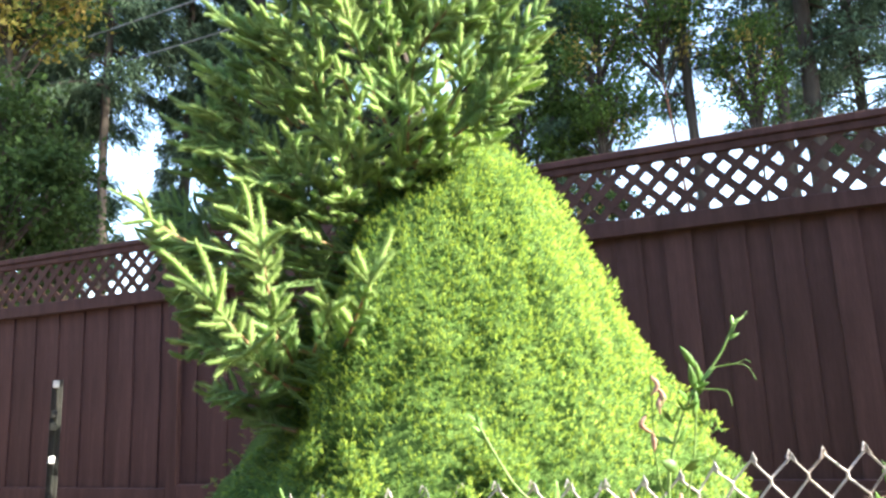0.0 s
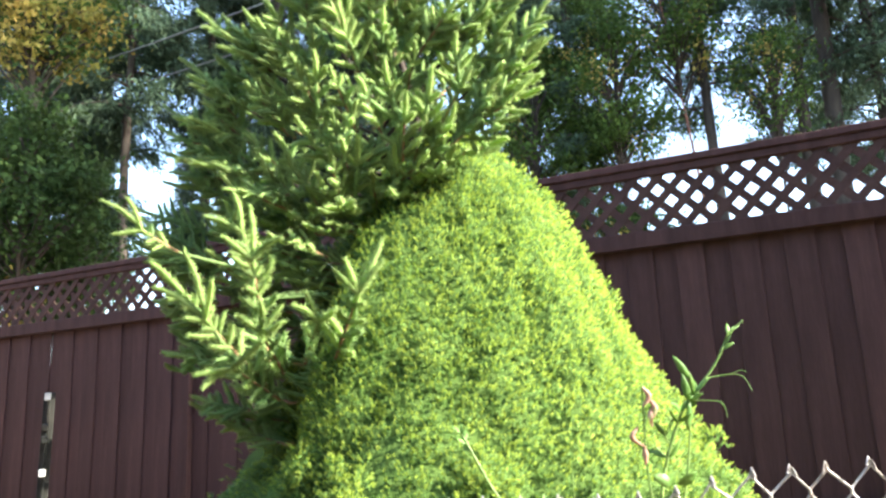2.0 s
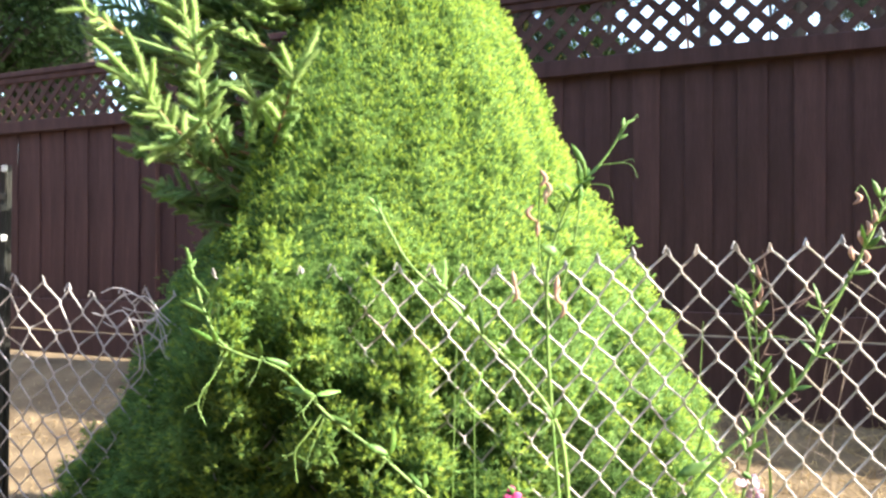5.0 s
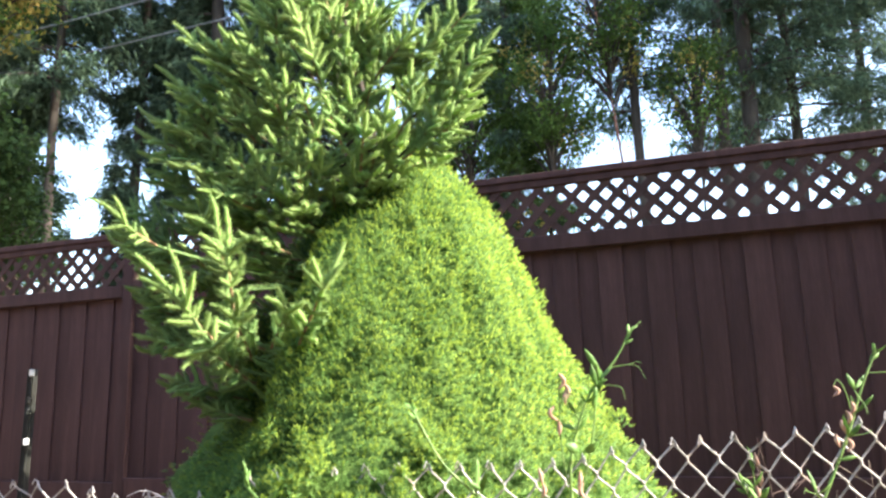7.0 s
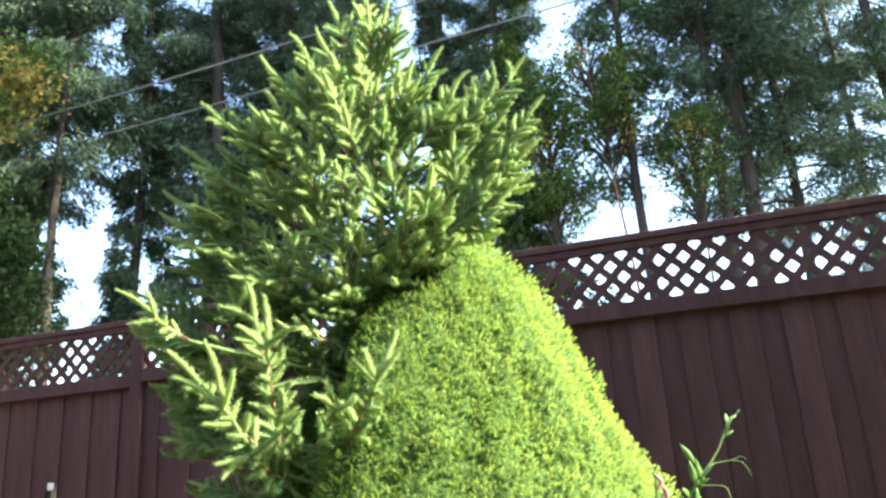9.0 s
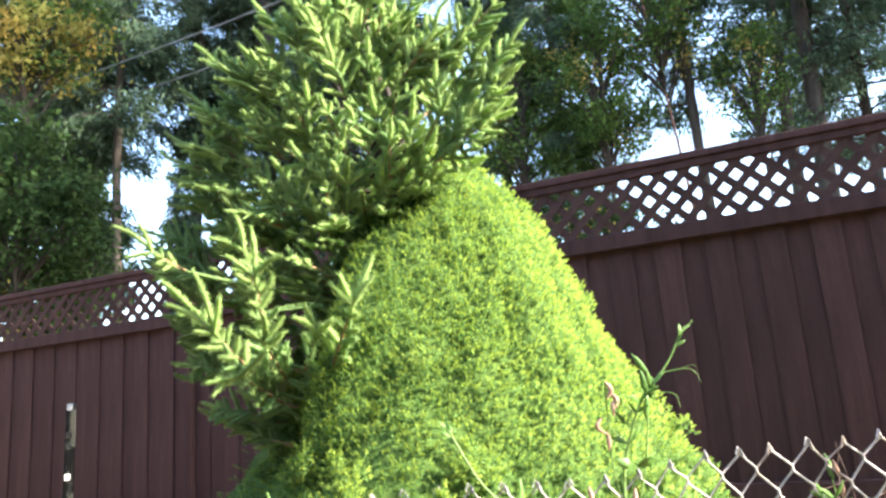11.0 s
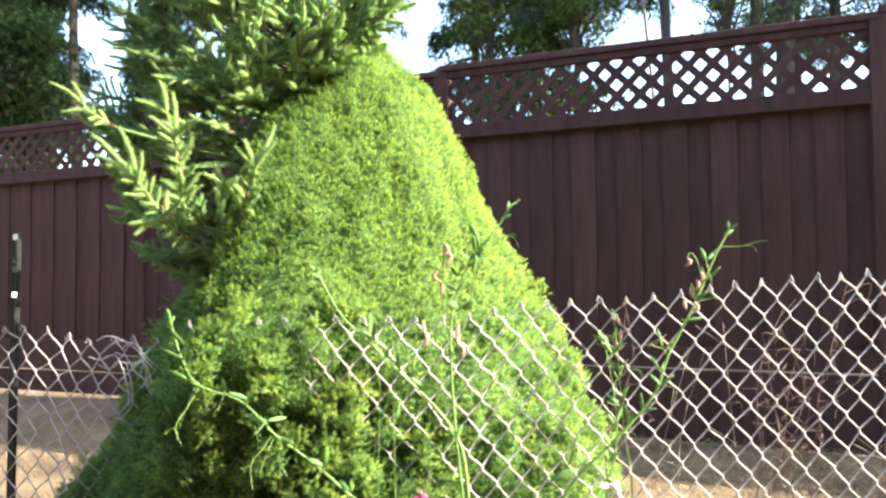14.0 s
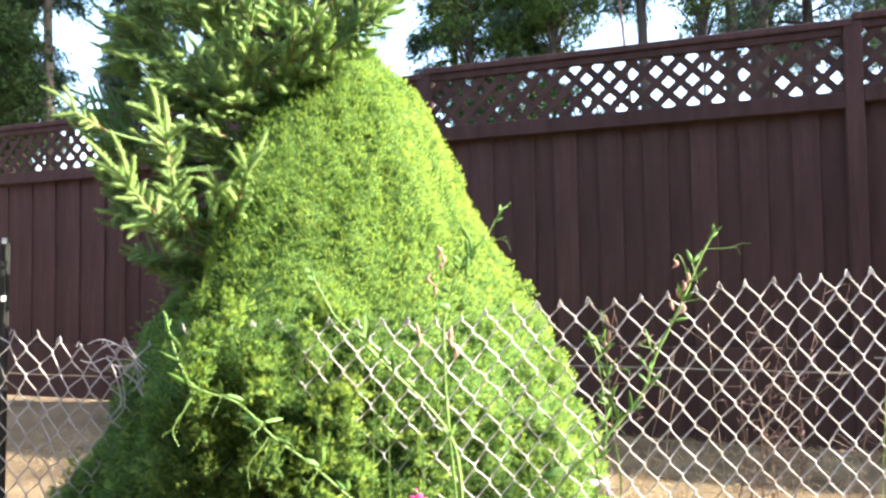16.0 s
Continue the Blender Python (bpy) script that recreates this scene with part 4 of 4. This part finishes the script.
tube_part("side_stem", smooth_line([(0.41, 1.43, 1.02), (0.385, 1.43, 1.15), (0.385, 1.42, 1.32)], 14), 0.0018, M_VINE, v2)
tube_part("side_stem", smooth_line([(0.42, 1.43, 1.05), (0.455, 1.43, 1.18), (0.475, 1.43, 1.33)], 14), 0.0020, M_VINE, v2)
for z in (1.24, 1.29, 1.33):
    leaf_part(v2, (0.46 + (z - 1.24) * 0.15, 1.43, z), (rng.normal(0.1, 0.3), -0.2, 1), 0.05, 0.014)
leaf_part(v2, (0.475, 1.43, 1.28), (0.15, -0.1, 1), 0.045, 0.020)
leaf_part(v2, (0.43, 1.42, 1.15), (0.9, -0.4, 0.5), 0.04, 0.022)
leaf_part(v2, (0.42, 1.42, 1.15), (-0.9, -0.4, 0.5), 0.04, 0.022)
v3, p3 = make_vine("pea vine with pale stem trailing over the spruce", [(0.34, 1.36, 0.40), (0.25, 1.32, 0.57), (0.19, 1.3, 0.68), (0.14, 1.3, 0.73), (0.06, 1.3, 0.80), (-0.02, 1.3, 0.86), (-0.10, 1.3, 0.94), (-0.20, 1.3, 0.98), (-0.24, 1.3, 1.04), (-0.27, 1.3, 1.14)],
                   (0.2, 0.30, 0.40, 0.50, 0.60, 0.66, 0.72, 0.78, 0.88, 0.93), 0.0036, 1.2)
tendril(v3, p3[34], (-0.35, -0.1, -1), 0.10)
for a, b, c, d in (((-0.20, 1.295, 0.975), (-0.225, 1.29, 0.93), (-0.25, 1.285, 0.885), (-0.235, 1.28, 0.845)), ((-0.03, 1.295, 0.86), (-0.05, 1.29, 0.83), (-0.075, 1.285, 0.795), (-0.07, 1.28, 0.74))):
    tube_part("side_stem", smooth_line([a, b, c, d], 14), np.linspace(0.0022, 0.0009, 14), M_VINE, v3, sides=5)
    tendril(v3, c, (-0.7, -0.1, -0.3), 0.03)
tendril(v3, p3[24], (-0.4, -0.1, -1), 0.09)
v4, p4 = make_vine("long bent green stalk in front of the chain-link netting", [(0.45, 1.44, 0.40), (0.44, 1.42, 0.68), (0.42, 1.42, 0.81), (0.36, 1.42, 0.90), (0.27, 1.42, 0.99), (0.19, 1.42, 1.07), (0.12, 1.42, 1.14), (0.06, 1.42, 1.25)], (0.3, 0.5, 0.62, 0.7), 0.0052)
leaf_part(v4, (0.19, 1.415, 1.07), (0.15, -0.1, 1), 0.075, 0.014)
leaf_part(v4, (0.27, 1.415, 0.99), (-0.1, -0.1, 1), 0.06, 0.012)


def make_weed(label, x, y, low, high, spread, count, size):
    """A clump of narrow leaves on short stems."""
    weed = tagged(new("leafy_weed"), label, "weed", "leafy weeds")
    for k in range(count):
        a = np.array([x + rng.normal(0, spread * 0.4), y + rng.normal(0, 0.02), low])
        b = np.array([x + rng.normal(0, spread), y + rng.normal(-0.01, 0.03), rng.uniform(low + 0.1, high)])
        tube_part("stem", smooth_line([a, (a + b) / 2 + rng.normal(0, 0.01, 3), b], 8), np.linspace(0.0022, 0.001, 8), M_VINE, weed, sides=4)
        for u in (0.55, 0.8, 1.0):
            leaf_part(weed, a + (b - a) * u, (rng.normal(0, 0.8), rng.normal(-0.3, 0.3), rng.normal(0.3, 0.5)), rng.uniform(0.04, 0.075) * size, rng.uniform(0.012, 0.022) * size)


make_weed("green leafy growth at the foot of the netting", 0.66, 1.44, 0.12, 0.74, 0.07, 14, 1.1)
make_weed("green leafy growth below the spruce", 0.40, 1.40, 0.12, 0.62, 0.08, 8, 1.0)
for x, top, dx in ((0.26, 1.19, -0.01), (0.205, 1.17, 0.02), (0.34, 1.20, 0.01), (0.68, 1.02, 0.03), (1.55, 1.22, 0.06)):
    stalk = tagged(new("grass_stalk"), "thin green grass stalk rising before the netting", "grass", "grass stalks")
    tube_part("stem", smooth_line([(x, 1.44, 0.1), (x + dx * 0.4, 1.43, top * 0.6), (x + dx, 1.42, top)], 16), np.linspace(0.0016, 0.0007, 16), M_VINE, stalk, sides=4)
    leaf_part(stalk, (x + dx * 0.5, 1.43, top * 0.72), (0.3, -0.1, 1), 0.12, 0.006, name="blade")


def make_flower(label, at, mat, size):
    flower = tagged(new("pea_flower"), label, "flower")
    a = Vector(at)
    tube_part("stalk", smooth_line([a + Vector((0.05, 0.04, -0.30)), a + Vector((0.03, 0.02, -0.12)), a], 10), 0.0016, M_VINE, flower, sides=5)
    for k in range(13):
        d = Vector((rng.normal(0, 0.8), -0.6, rng.normal(-0.2, 0.6)))
        leaf_part(flower, a + Vector(rng.normal(0, 0.010, 3)), d, size, size * 0.95, mat, "petal")
    for k in range(4):
        leaf_part(flower, a + Vector((0, 0, 0.006)), (rng.normal(-0.5, 0.8), -0.2, 0.45), size * 1.3, size * 0.4, M_VLEAF, "sepal")


make_flower("bright pink pea blossom at the foot of the spruce", (0.33, 1.33, 0.695), M_PINK, 0.022)
make_flower("pale pink pea blossom beside the chain-link fence", (0.82, 1.45, 0.69), M_PALE_PINK, 0.020)


def make_dry_weeds():
    for k in range(8):
        x = rng.uniform(0.85, 1.75)
        y = 1.47 + rng.uniform(0.02, 0.10)
        weed = tagged(new("dry_weed"), "thin dried brown weed stalk behind the chain-link fence", "weed", "dry weed stalks")
        h = rng.uniform(0.75, 1.12)
        dx = rng.normal(0.06, 0.12)
        line = smooth_line([(x, y, rise(x, y) - 0.02), (x + dx * 0.3, y, h * 0.4), (x + dx * 0.6 + rng.normal(0, 0.04), y, h * 0.75), (x + dx * 1.5, y, h)], 14)
        tube_part("stem", line, np.linspace(0.0014, 0.0006, 14), M_DRY, weed, sides=4)
        for i in (8, 10, 12):
            a = line[i]
            tube_part("twig", [a, a + (rng.normal(0, 0.05), rng.normal(0, 0.02), rng.uniform(0.02, 0.07))], 0.0008, M_DRY, weed, sides=4)


make_dry_weeds()
M_DEAD = material("dead_stem", ((0.10, 0.055, 0.045), (0.22, 0.14, 0.11)), 30.0, rough=0.85, bump=0.3)


def make_dead_stems():
    """Tangled dead pea stems caught in the netting."""
    for x, y, top, lean in ((1.06, 1.52, 1.14, 0.24), (1.16, 1.51, 1.10, 0.20), (1.30, 1.53, 1.20, 0.16), (1.42, 1.50, 1.08, -0.12), (1.50, 1.52, 0.86, 0.1), (0.84, 1.53, 1.16, 0.03), (1.24, 1.53, 0.98, 0.14), (1.36, 1.52, 1.02, -0.1)):
        weed = tagged(new("dead_pea_stem"), "dry reddish-brown tangled stem caught in chain-link netting", "weed", "dead pea stems")
        ground = float(rise(x, y))
        mid = [(x + lean * u + rng.normal(0, 0.022), y + rng.normal(0, 0.008), ground + (top - ground) * u) for u in (0.25, 0.45, 0.6, 0.72, 0.85, 1.0)]
        line = smooth_line([(x, y, ground - 0.02)] + mid, 40)
        tube_part("stem", line, np.linspace(0.0024, 0.001, 40), M_DEAD, weed, sides=5)
        for i in range(14, 40, 2):
            a = line[i]
            d = rng.normal(0, 1, 3) * (0.035, 0.010, 0.03)
            curl = smooth_line([a, a + d, a + d * 1.5 + rng.normal(0, 0.014, 3), a + d * 1.3 + rng.normal(0, 0.022, 3) + (0, 0, -0.02)], 10)
            tube_part("twig", curl, np.linspace(0.0014, 0.0006, 10), M_DEAD, weed, sides=4)
            if i % 4 == 0:
                leaf_part(weed, tuple(curl[-1]), tuple(rng.normal(0, 1, 3)), rng.uniform(0.018, 0.032), 0.008, M_DEAD, "withered_leaf")


make_dead_stems()
fallen = tagged(new("fallen_leaf"), "small orange leaf lying on the dry grass", "leaf")
leaf_part(fallen, (1.52, 2.55, float(rise(1.52, 2.55)) + 0.035), (1, -0.3, 0.1), 0.055, 0.04, M_ORANGE, "blade")
